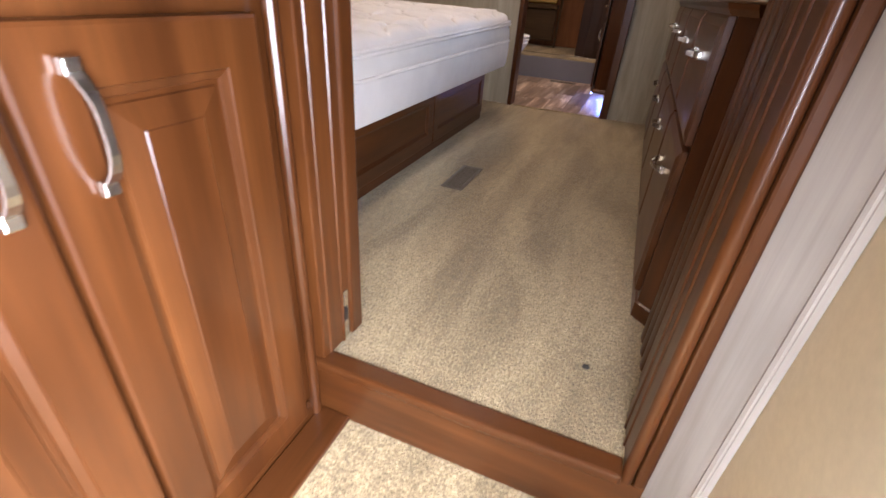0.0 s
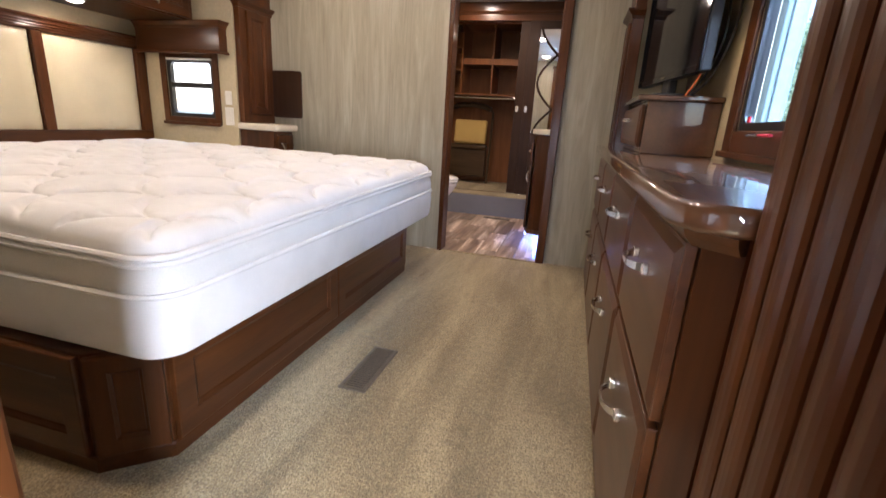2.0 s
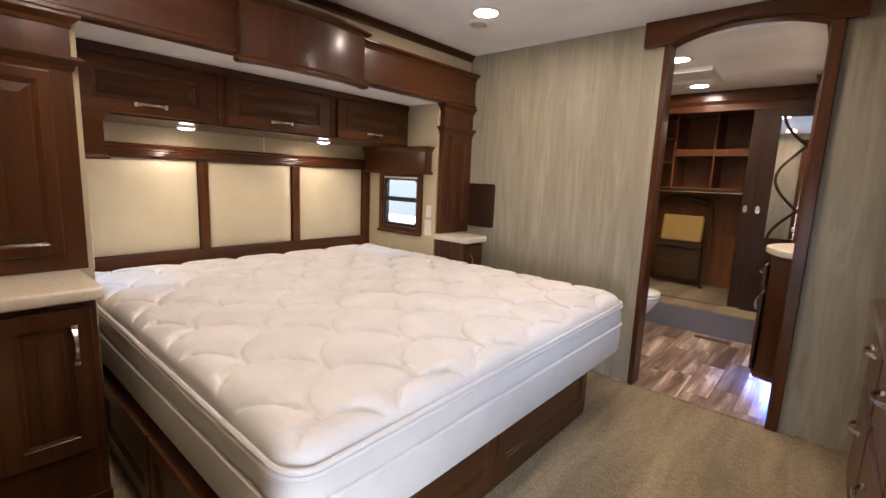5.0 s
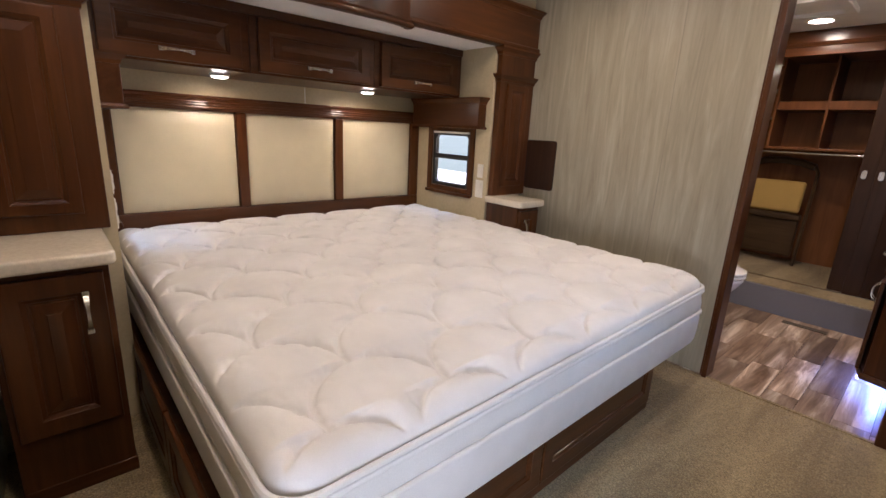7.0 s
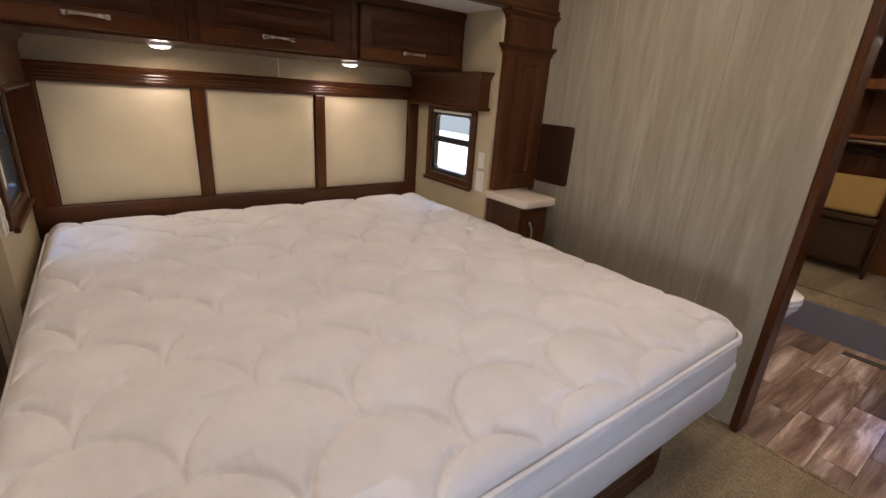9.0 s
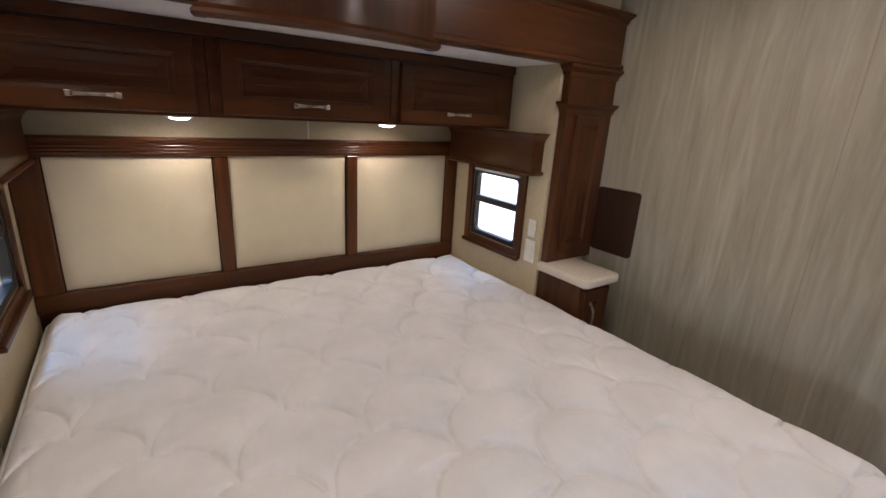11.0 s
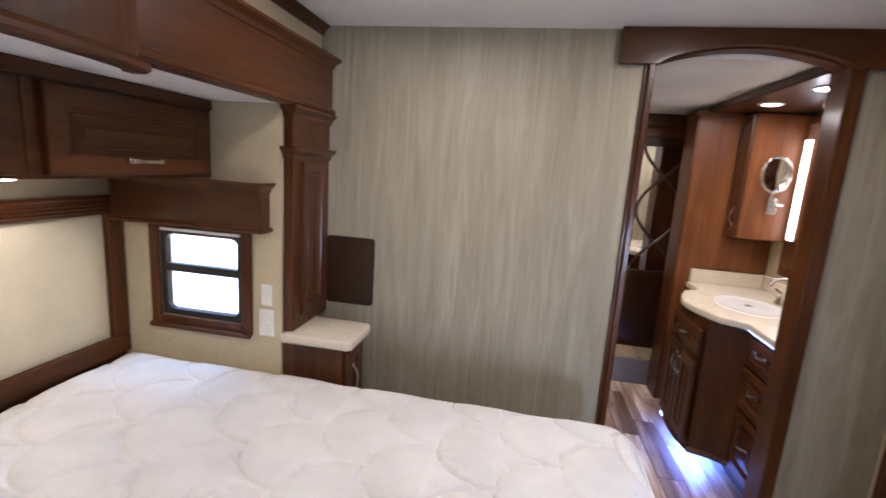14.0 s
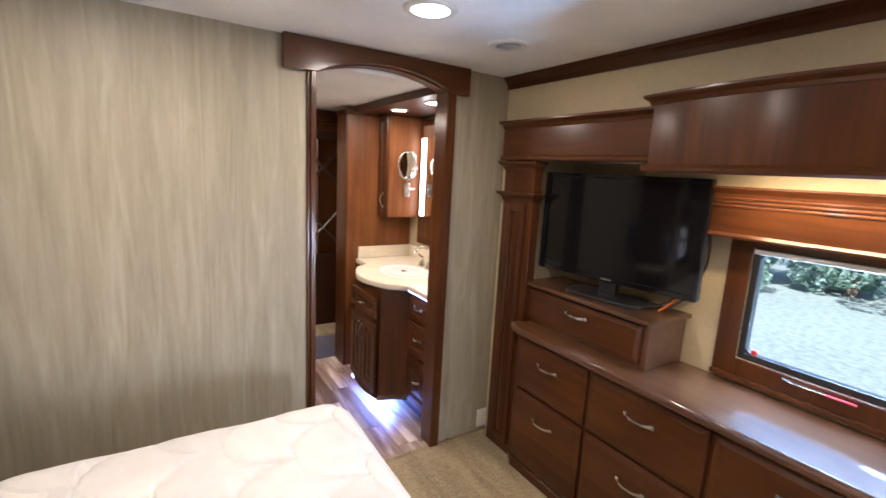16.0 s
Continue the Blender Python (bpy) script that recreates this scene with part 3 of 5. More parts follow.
# ---- windows ----
def window(name, label, m, w, h, split=None, frame_width=0.045, sill=True):
    """A window in a wall: its opening's middle at m, inside towards m's -y."""
    top = tagged(new(name), label, "window", kind="structure")
    ORIGIN[top.name] = Vector((0, 0, 0))

    def put(name, bm, mat, text="", parent=top):
        bmesh.ops.transform(bm, matrix=m, verts=bm.verts)
        return part(name, bm, mat, parent, text)

    f = frame_width
    a, b = w / 2, h / 2
    bm = box(-a - f, -a, -0.014, 0.0, -b - f, b + f, 0.004)
    box(a, a + f, -0.014, 0.0, -b - f, b + f, 0.004, bm)
    box(-a, a, -0.0135, 0.0, -b - f, -b, 0.004, bm)
    box(-a, a, -0.0135, 0.0, b, b + f, 0.004, bm)
    put("window_frame", bm, wood_z, "cherry wood window casing")
    if sill:
        put("window_sill", box(-a - f, a + f, -0.030, -0.012, -b - f - 0.008, -b - f + 0.012, 0.004), wood_x)
    g = 0.026
    bm = box(-a, -a + g, 0.0, 0.035, -b, b, 0.003)
    box(a - g, a, 0.0, 0.035, -b, b, 0.003, bm)
    box(-a + g, a - g, 0.0, 0.035, -b, -b + g, 0.003, bm)
    box(-a + g, a - g, 0.0, 0.035, b - g, b, 0.003, bm)
    for sx in (-1, 1):
        for sz in (-1, 1):
            c = (sx * (a - g), sz * (b - g))
            own = bmesh.new()
            pts = [c] + [(c[0] - sx * 0.03 * (1 - math.sin(t)), c[1] - sz * 0.03 * (1 - math.cos(t))) for t in np.linspace(0, math.pi / 2, 6)]
            face = own.faces.new([own.verts.new((x, 0.004, z)) for x, z in pts])
            r = bmesh.ops.extrude_face_region(own, geom=[face])
            bmesh.ops.translate(own, verts=[v for v in r["geom"] if isinstance(v, bmesh.types.BMVert)], vec=(0, 0.026, 0))
            join(bm, own)
    if split is not None:
        box(-a + g, a - g, -0.002, 0.030, split - 0.017, split + 0.017, 0.003, bm)
    put("sash", bm, black, "black metal sash with rounded corners")
    panes = [(-b + g, b - g)] if split is None else [(-b + g, split - 0.017), (split + 0.017, b - g)]
    for z0, z1 in panes:
        p = put("pane", box(-a + g, a - g, 0.014, 0.018, z0, z1), glass)
        p.visible_shadow = False
    return top


north_window = window("window_1", "small two-part window with black sash beside the headboard", pose(-1.5725, 3.84, 1.0, 0, 0, 0), 0.385, 0.38, 0.020)
part("shade_rail", box(-1.755, -1.390, 3.828, 3.846, 1.178, 1.192, 0.003), white_plastic, north_window, "raised white roller shade rail")
south_window = window("window_2", "small two-part window with black sash beside the headboard", pose(-1.5725, 1.850, 1.0, 0, 0, 180), 0.385, 0.38, 0.020)
part("shade_rail", box(-1.755, -1.390, 1.844, 1.862, 1.178, 1.192, 0.003), white_plastic, south_window, "raised white roller shade rail")
east_window = window("window_3", "wide window with black sash and cherry casing over the dresser", pose(1.500, 2.645, 1.1225, 0, 0, -90), 0.63, 0.445, None, 0.080)
part("shade_rail", box(1.488, 1.510, 2.335, 2.955, 1.318, 1.336, 0.004), white_plastic, east_window, "raised white roller shade rail")
bm = tube([(1.481, 2.79, 0.886), (1.470, 2.76, 0.884), (1.467, 2.66, 0.886)], 0.006, None, 8, 0.6)
part("window_latch", bm, nickel, east_window, "metal window latch lever")
part("latch_grip", tube([(1.467, 2.66, 0.886), (1.465, 2.58, 0.887)], 0.007, None, 8, 0.6), red_plastic, east_window, "red plastic latch grip")
part("red_tag", box(1.508, 1.513, 2.895, 2.915, 0.922, 0.945, 0.002), red_plastic, east_window, "small red plastic release tab")


def valance(name, label, x0, x1, y0, y1, z0, z1, ways):
    """A box over a window; ways: the sides that show, in order, as plan points."""
    top = thing(name, label, "valance", ((x0 + x1) / 2, (y0 + y1) / 2, z0))
    part("box", box(x0, x1, y0, y1, z0 + 0.015, z1 - 0.02, 0.003), wood_x if abs(x1 - x0) > abs(y1 - y0) else wood_y, top)
    prof = [(-0.01, -0.036), (0.003, -0.036), (0.006, -0.024), (0.018, -0.010), (0.024, -0.004), (0.024, 0.004), (-0.01, 0.004)]
    part("crown", sweep(ways, prof, side=1, z=z1), wood_y, top)
    part("base_bead", sweep(ways, [(-0.01, 0.0), (0.010, 0.0), (0.014, 0.008), (0.008, 0.018), (-0.01, 0.018)], side=1, z=z0), wood_y, top)
    return top


valance("window_valance", "dark cherry wood valance box over the headboard window", -1.925, -1.255, 3.768, 3.838, 1.213, 1.403, [(-1.925, 3.768), (-1.255, 3.768), (-1.255, 3.838)])
valance("window_valance", "dark cherry wood valance box over the headboard window", -1.925, -1.255, 1.852, 1.925, 1.213, 1.403, [(-1.255, 1.852), (-1.255, 1.925), (-1.925, 1.925)])
east_valance = valance("window_valance", "wide warm-lit cherry wood valance over the dresser window", 1.405, 1.498, 2.18, 3.108, 1.374, 1.562, [(1.498, 3.108), (1.405, 3.108), (1.405, 2.18), (1.498, 2.18)])
for z in (1.492, 1.507, 1.522):
    part("reed", tube([(1.4045, 2.19, z), (1.4045, 3.10, z)], 0.006, None, 8), wood_y, east_valance)

# ---- the bed ----
def bed_base():
    top = thing("bed_platform", "dark cherry wood bed platform with panelled sides and clipped corners", "bed base", (-0.95, 2.80, 0))
    foot = [(-1.93, 1.862), (-0.030, 1.862), (0.090, 1.968), (0.090, 3.620), (-0.030, 3.728), (-1.93, 3.728)]
    part("body", prism(foot, 0.0, 0.318), wood_y, top)
    part("plinth", sweep([(-1.9, 1.862), (-0.030, 1.862), (0.090, 1.968), (0.090, 3.620), (-0.030, 3.728), (-1.9, 3.728)], [(0, 0), (0.008, 0), (0.008, 0.036), (0.004, 0.042), (0, 0.042)], side=1), wood_y, top)
    for y0, y1 in ((1.975, 2.795), (2.80, 3.615)):
        part("panel", door_panel(y1 - y0 - 0.004, 0.268, pose(0.107, (y0 + y1) / 2, 0.178, 0, 0, EAST), 0.017, 0.052, False), wood_y, top)
    for (xa, ya), (xb, yb) in (((-0.030, 1.862), (0.090, 1.968)), ((0.090, 3.620), (-0.030, 3.728))):
        w = math.hypot(xb - xa, yb - ya)
        a = math.degrees(math.atan2(yb - ya, xb - xa))
        nx, ny = math.sin(radians(a)), -math.cos(radians(a))
        part("corner_panel", door_panel(w - 0.006, 0.268, pose((xa + xb) / 2 + nx * 0.016, (ya + yb) / 2 + ny * 0.016, 0.178, 0, 0, a), 0.016, 0.036, False), wood_z, top)
    for i in range(3):
        x0 = -1.86 + i * 0.61
        part("side_panel", door_panel(0.60, 0.268, pose(x0 + 0.30, 1.846, 0.178, 0, 0, SOUTH), 0.016, 0.05, False), wood_x, top)
    return top


bed_base()


def rounded_plan(x0, x1, y0, y1, rw, re, n=7):
    """A rectangle in plan with corners rounded by rw at its west and re at its east end, anticlockwise."""
    pts = []
    for cx, cy, r, a0 in ((x1 - re, y0 + re, re, -90), (x1 - re, y1 - re, re, 0), (x0 + rw, y1 - rw, rw, 90), (x0 + rw, y0 + rw, rw, 180)):
        pts += [(cx + r * math.cos(radians(a0 + 90 * k / n)), cy + r * math.sin(radians(a0 + 90 * k / n))) for k in range(n + 1)]
    return pts


def ring_body(rings):
    """A closed skin over rings of equal count, capped below."""
    own = bmesh.new()
    rows = [[own.verts.new(p) for p in ring] for ring in rings]
    for a, b in zip(rows, rows[1:]):
        for k in range(len(a)):
            own.faces.new((a[k], a[(k + 1) % len(a)], b[(k + 1) % len(b)], b[k]))
    own.faces.new(rows[0])
    own.faces.new(rows[-1])
    return own


MX0, MX1, MY0, MY1 = -1.925, 0.195, 1.878, 3.832


def scallop(x, y):
    """How far a place lies from the nearest stitched arc: rows of fish-scale arcs that bulge towards the headboard."""
    pitch_x, pitch_y, best = 0.188, 0.327, 1.0
    x += 0.012 * noise.noise((x * 3, y * 3, 7.0))
    y += 0.014 * noise.noise((x * 3, y * 3, 1.0))
    row = math.floor((0.100 - x) / pitch_x)
    for r in (row, row + 1):
        cx = 0.100 - r * pitch_x
        cy0 = 2.183 + (0.5 * pitch_y if r % 2 else 0.0)
        cy = cy0 + pitch_y * round((y - cy0) / pitch_y)
        if x <= cx + 0.01:
            q = math.hypot((x - cx) / 0.192, (y - cy) / 0.1635)
            best = min(best, abs(q - 1) * 0.17)
    return best


def lift(x, y):
    """How much higher the piped rim stands away from the foot end and towards the bathroom wall."""
    u = max(0.0, min(1.0, (MX1 - 0.05 - x) / 0.55))
    u = u * u * (3 - 2 * u)
    v = max(0.0, min(1.0, (y - 2.1) / 1.6))
    return 0.028 * u + 0.026 * (1 - u) * v


def raised(own):
    for v in own.verts:
        v.co.z += lift(v.co.x, v.co.y) * max(0.0, min(1.0, (v.co.z - 0.478) / 0.065))
    return own


def mattress():
    top = thing("mattress", "white quilted pillow-top mattress with piped edges on the bed base", "mattress", (-0.87, 2.855, 0.318))
    low = lambda d, z: [(x, y, z) for x, y in rounded_plan(MX0 - d, MX1 + d, MY0 - d, MY1 + d, 0.05 + d, 0.085 + d)]
    part("side", ring_body([low(-0.03, 0.320), low(-0.008, 0.326), low(0.0, 0.345), low(0.005, 0.40), low(0.005, 0.45), low(0.0, 0.474)]), ticking, top, "", True)
    part("band", raised(ring_body([low(-0.006, 0.475), low(0.001, 0.485), low(0.002, 0.505), low(-0.004, 0.527), low(-0.014, 0.546)])), ticking_band, top, "slightly darker stitched fabric band", True)
    for z, r, d in ((0.476, 0.0075, 0.003), (0.546, 0.0080, -0.004), (0.5600, 0.0080, -0.006)):
        ring = low(d, z)
        part("piping", raised(tube([*ring, ring[0], ring[1]], r, None, 7)), ticking, top, "", True)
    # quilted top as a fine sheet that falls over its rounded rim
    nx, ny = 440, 404
    own = bmesh.new()
    grid = []
    for i in range(nx + 1):
        row = []
        for j in range(ny + 1):
            u, v = i / nx, j / ny
            x, y = MX0 + (MX1 - MX0) * u, MY0 + (MY1 - MY0) * v
            rr = 0.085 if u > 0.5 else 0.05
            # pull corners in to the rounded plan
            ex, ey = min(x - MX0, MX1 - x), min(y - MY0, MY1 - y)
            if ex < rr and ey < rr:
                dx, dy = rr - ex, rr - ey
                d = math.hypot(dx, dy)
                mx = max(dx, dy)
                k = mx / d if d > 1e-6 else 1
                sx, sy = (1 if x - MX0 > MX1 - x else -1), (1 if y - MY0 > MY1 - y else -1)
                x -= sx * (dx - dx * k)
                y -= sy * (dy - dy * k)
                edge = rr - mx
            else:
                edge = min(ex, ey)
            edge = max(0.0, edge)
            e = min(1.0, edge / 0.10)
            z = 0.566 + lift(x, y) + 0.050 * math.sqrt(max(0.0, 1 - (1 - e) ** 2.2))
            z += 0.026 * min(1.0, edge / 0.60) ** 0.8
            g = scallop(x, y)
            fade = min(1.0, edge / 0.05)
            z += fade * (0.015 * (min(1.0, g / 0.055) ** 0.55 - 1.0) - 0.010 * math.exp(-((g / 0.0065) ** 2)))
            z += fade * 0.0022 * noise.noise((x * 9, y * 9, 0.3)) + fade * 0.006 * noise.noise((x * 2.1, y * 2.1, 4.0))
            # short puckers along the stitches
            z -= fade * 0.012 * math.exp(-((g / 0.028) ** 2)) * max(0.0, noise.noise((x * 26, y * 44, 2.0)) - 0.1)
            z -= fade * 0.004 * max(0.0, noise.noise((x * 13, y * 30, 9.0)) - 0.25)
            cx, cy, draw = (MX0 + MX1) / 2, (MY0 + MY1) / 2, 0.015 * (1 - e)
            row.append(own.verts.new((x - draw * (x - cx) / 1.05, y - draw * (y - cy) / 0.97, z)))
        grid.append(row)
    for i in range(nx):
        for j in range(ny):
            own.faces.new((grid[i][j], grid[i + 1][j], grid[i + 1][j + 1], grid[i][j + 1]))
    edge = grid[0] + [r[-1] for r in grid[1:]] + grid[-1][-2::-1] + [r[0] for r in grid[-2:0:-1]]
    under = [own.verts.new((v.co.x, v.co.y, 0.536 + lift(v.co.x, v.co.y))) for v in edge]
    for k in range(len(edge)):
        own.faces.new((edge[k], edge[(k + 1) % len(edge)], under[(k + 1) % len(edge)], under[k]))
    ob = part("quilted_top", own, ticking, top, "", False)
    for p in ob.data.polygons:
        p.use_smooth = True
    return top


mattress()


# ---- headboard and overhead cabinets ----
def headboard():
    top = thing("headboard", "dark wood headboard with three padded cream vinyl panels", "headboard", (-1.965, 2.86, 0.30))
    ys = [(1.952, 2.517), (2.584, 3.134), (3.203, 3.760)]
    part("back", box(-1.984, -1.962, 1.853, 3.838, 0.30, 1.300, 0.002), wood_y, top)
    for z0, z1 in ((1.234, 1.296), (0.62, 0.700)):
        part("rail", box(-1.962, -1.934, 1.853, 3.837, z0, z1, 0.005), wood_y, top)
    for y0, y1 in ((1.853, 1.946), (2.523, 2.578), (3.140, 3.197), (3.766, 3.837)):
        part("stile", box(-1.962, -1.9355, y0, y1, 0.700, 1.234, 0.004), wood_z, top)
    part("cap", sweep([(-1.934, 1.853), (-1.934, 3.837)], [(-0.04, 0), (0.006, 0), (0.010, 0.008), (0.006, 0.018), (-0.04, 0.018)], side=1, z=1.294), wood_y, top)
    for z in (1.250, 1.264, 1.278):
        part("reed", tube([(-1.9345, 1.872, z), (-1.9345, 3.833, z)], 0.0055, None, 8), wood_y, top)
    for y0, y1 in ys:
        own = bmesh.new()
        n = 14
        rows = []
        for i in range(n + 1):
            row = []
            for j in range(n + 1):
                u, v = i / n, j / n
                e = min(u, 1 - u, v, 1 - v) * 2
                row.append(own.verts.new((-1.958 + 0.014 * (1 - (1 - min(1, e * 3.2)) ** 3) + 0.006 * e, y0 + (y1 - y0) * u, 0.702 + 0.530 * v)))
            rows.append(row)
        for i in range(n):
            for j in range(n):
                own.faces.new((rows[i][j], rows[i + 1][j], rows[i + 1][j + 1], rows[i][j + 1]))
        part("pad", own, cream_vinyl, top, "padded cream vinyl panel", True)
    return top


headboard()


def overhead_cabinet(y0, y1):
    top = thing("overhead_cabinet", "dark cherry wood overhead cabinet with a raised-panel lift-up door", "cabinet", (-1.74, (y0 + y1) / 2, 1.35), "overhead cabinets")
    own = bmesh.new()
    section = [(-1.983, 1.412), (-1.512, 1.412), (-1.512, 1.706), (-1.983, 1.706)]
    f = own.faces.new([own.verts.new((x, y0 + 0.001, z)) for x, z in section])
    r = bmesh.ops.extrude_face_region(own, geom=[f])
    bmesh.ops.translate(own, verts=[v for v in r["geom"] if isinstance(v, bmesh.types.BMVert)], vec=(0, y1 - y0 - 0.002, 0))
    part("body", own, wood_y, top)
    d = part("door", door_panel(y1 - y0 - 0.075, 0.238, pose(-1.491, (y0 + y1) / 2, 1.542, 0, 0, EAST), 0.021, 0.048), wood_y, top)
    part("handle", bow_handle(pose(-1.492, (y0 + y1) / 2, 1.466, 0, 0, EAST), 0.12), nickel, d, "satin nickel bow handle")
    return top


for y0, y1 in ((1.853, 2.470), (2.472, 3.158), (3.160, 3.838)):
    overhead_cabinet(y0, y1)
setting("trim_cabinet_top", box(-1.513, -1.500, 1.853, 3.838, 1.668, 1.707, 0.003), wood_y, "dark cherry scribe moulding above the overhead cabinets", "trim")
setting("trim_wall_seam", box(-1.985, -1.982, 2.955, 2.961, 1.315, 1.411), white_plastic, "thin seam strip in the wall above the headboard", "trim")


def puck(at, tilt=0.0, r=0.052, label="round white recessed ceiling light, switched on", name="ceiling_light", group="ceiling lights"):
    top = thing(name, label, "ceiling light", (0, 0, 0), group)
    part("rim", lathe([(r * 0.72, -0.006), (r, -0.006), (r * 1.06, -0.002), (r * 1.06, 0.0)]), white_plastic, top, "", True)
    part("lens", lathe([(0.0, -0.009), (r * 0.5, -0.0085), (r * 0.74, -0.006)]), lens, top, "glowing frosted lens", True)
    top.matrix_world = pose(*at, 0, tilt, 0)
    return top


# includes the added pair at y 1.95, out of view
for p in PUCKS:
    puck(p, r=0.085 if p[2] > 1.98 else 0.058)


def reading_light(x, y):
    top = thing("reading_light", "round surface reading light under the overhead cabinet, switched on", "reading light", (x, y, 1.412), "reading lights")
    part("housing", lathe([(0.038, -0.013), (0.046, -0.010), (0.048, 0.0)], (x, y, 1.412)), white_plastic, top, "", True)
    part("lens", lathe([(0, -0.021), (0.018, -0.020), (0.031, -0.017), (0.0385, -0.0125)], (x, y, 1.412)), lens, top, "glowing domed lens", True)


reading_light(-1.735, 2.395)
reading_light(-1.740, 3.260)
puck((1.30, 2.76, 1.634), 0, 0.036, "small round light under the dresser fascia, switched on", "valance_light", "valance lights")


def ceiling_vent(x, y, label):
    top = thing("ceiling_vent", label, "ceiling vent", (x, y, ZC), "ceiling vents")
    part("flange", lathe([(0.050, -0.006), (0.080, -0.008), (0.086, -0.003), (0.086, 0.0)], (x, y, ZC)), white_plastic, top, "", True)
    part("throat", lathe([(0.0, -0.001), (0.055, -0.001)], (x, y, ZC)), seam_strip, top)
    for i in range(-2, 3):
        w = math.sqrt(0.05 ** 2 - (i * 0.018) ** 2)
        bm = box(-w, w, -0.007, 0.007, -0.001, 0.001)
        bmesh.ops.transform(bm, matrix=pose(x, y + i * 0.018, ZC - 0.008, 35, 0, 0), verts=bm.verts)
        part("louvre", bm, white_plastic, top)
    return top


ceiling_vent(0.820, 3.685, "round white air vent with slats in the ceiling")
ceiling_vent(-0.747, 3.645, "round white air vent with slats in the ceiling")


# ---- nightstands, wall panel, switches ----
def nightstand(x0, x1, y0, y1, label, handle_y):
    top = thing("nightstand", label, "nightstand", ((x0 + x1) / 2, (y0 + y1) / 2, 0), "nightstands")
    part("body", box(x0, x1 - 0.045, y0 + 0.02, y1 - 0.02, 0.0, 0.753, 0.003), wood_z, top)
    part("plinth", box(x0, x1 - 0.039, y0 + 0.016, y1 - 0.016, 0.0, 0.05, 0.003), wood_y, top)
    part("top", prism(rounded_plan(x0 - 0.0, x1, y0, y1, 0.004, 0.030), 0.753, 0.795, 0.010), solid_top, top, "thick cream solid-surface top with rounded corners", True)
    d = part("door", door_panel(y1 - y0 - 0.075, 0.50, pose(x1 - 0.026, (y0 + y1) / 2, 0.48, 0, 0, EAST), 0.019, 0.05), wood_z, top)
    part("handle", bow_handle(pose(x1 - 0.026, handle_y, 0.610, 0, 0, EAST) @ pose(0, 0, 0, 0, 90, 0), 0.12), nickel, d, "satin nickel bow handle")
    return top


nightstand(-1.205, -0.897, 3.828, 4.078, "narrow cherry wood nightstand with a cream top by the bathroom wall", 3.90)
nightstand(-1.205, -0.810, 1.475, 1.802, "narrow cherry wood nightstand with a cream top by the entrance side", 1.715)

access = thing("access_panel", "dark brown flat access panel screwed to the wallpaper wall", "access panel", (-1.058, 4.178, 0.845))
bm = prism(rounded_plan(-1.166, -0.932, -0.161, 0.161, 0.018, 0.018), -0.009, 0.0, 0.0)
bmesh.ops.transform(bm, matrix=Matrix.Translation((0, 4.179, 1.003)) @ Matrix.Rotation(radians(-90), 4, "X"), verts=bm.verts)
bmesh.ops.translate(bm, verts=bm.verts, vec=(0, -max(v.co.y for v in bm.verts) + 4.1795, 0))
part("board", bm, dark_wood, access)
part("screw", lathe([(0, 0.002), (0.005, 0.001), (0.005, 0)], (0, 0, 0), n=10), nickel, access).matrix_local = Matrix.Translation((0.0, -0.0075, 0.305)) @ Matrix.Rotation(radians(90), 4, "X")


def wall_plate(name, label, category, m, w, h, pieces):
    top = thing(name, label, category, (0, 0, 0))
    part("plate", box(-w / 2, w / 2, -0.007, 0, -h / 2, h / 2, 0.003), white_plastic, top)
    for z0, z1, x0, x1, mat in pieces:
        part("rocker" if mat is white_plastic else "socket", box(x0, x1, -0.011, -0.005, z0, z1, 0.002), mat, top)
    top.matrix_world = m
    return top


for y, rz in ((3.8395, 0), (1.8505, 180)):
    wall_plate("light_switch", "small cream rocker switch on the alcove wall", "light switch", pose(-1.271, y, 0.949, 0, 0, rz), 0.050, 0.088, [(-0.028, -0.002, -0.014, 0.014, white_plastic), (0.002, 0.028, -0.014, 0.014, white_plastic)])
    wall_plate("wall_outlet", "cream double wall outlet on the alcove wall", "wall outlet", pose(-1.271, y, 0.831, 0, 0, rz), 0.066, 0.115, [(-0.040, -0.010, -0.015, 0.015, white_plastic), (0.010, 0.040, -0.015, 0.015, white_plastic)])
wall_plate("wall_outlet", "white wall outlet low on the wallpaper wall", "wall outlet", pose(1.213, 4.1795, 0.075), 0.070, 0.115, [(-0.040, -0.010, -0.015, 0.015, white_plastic), (0.010, 0.040, -0.015, 0.015, white_plastic)])


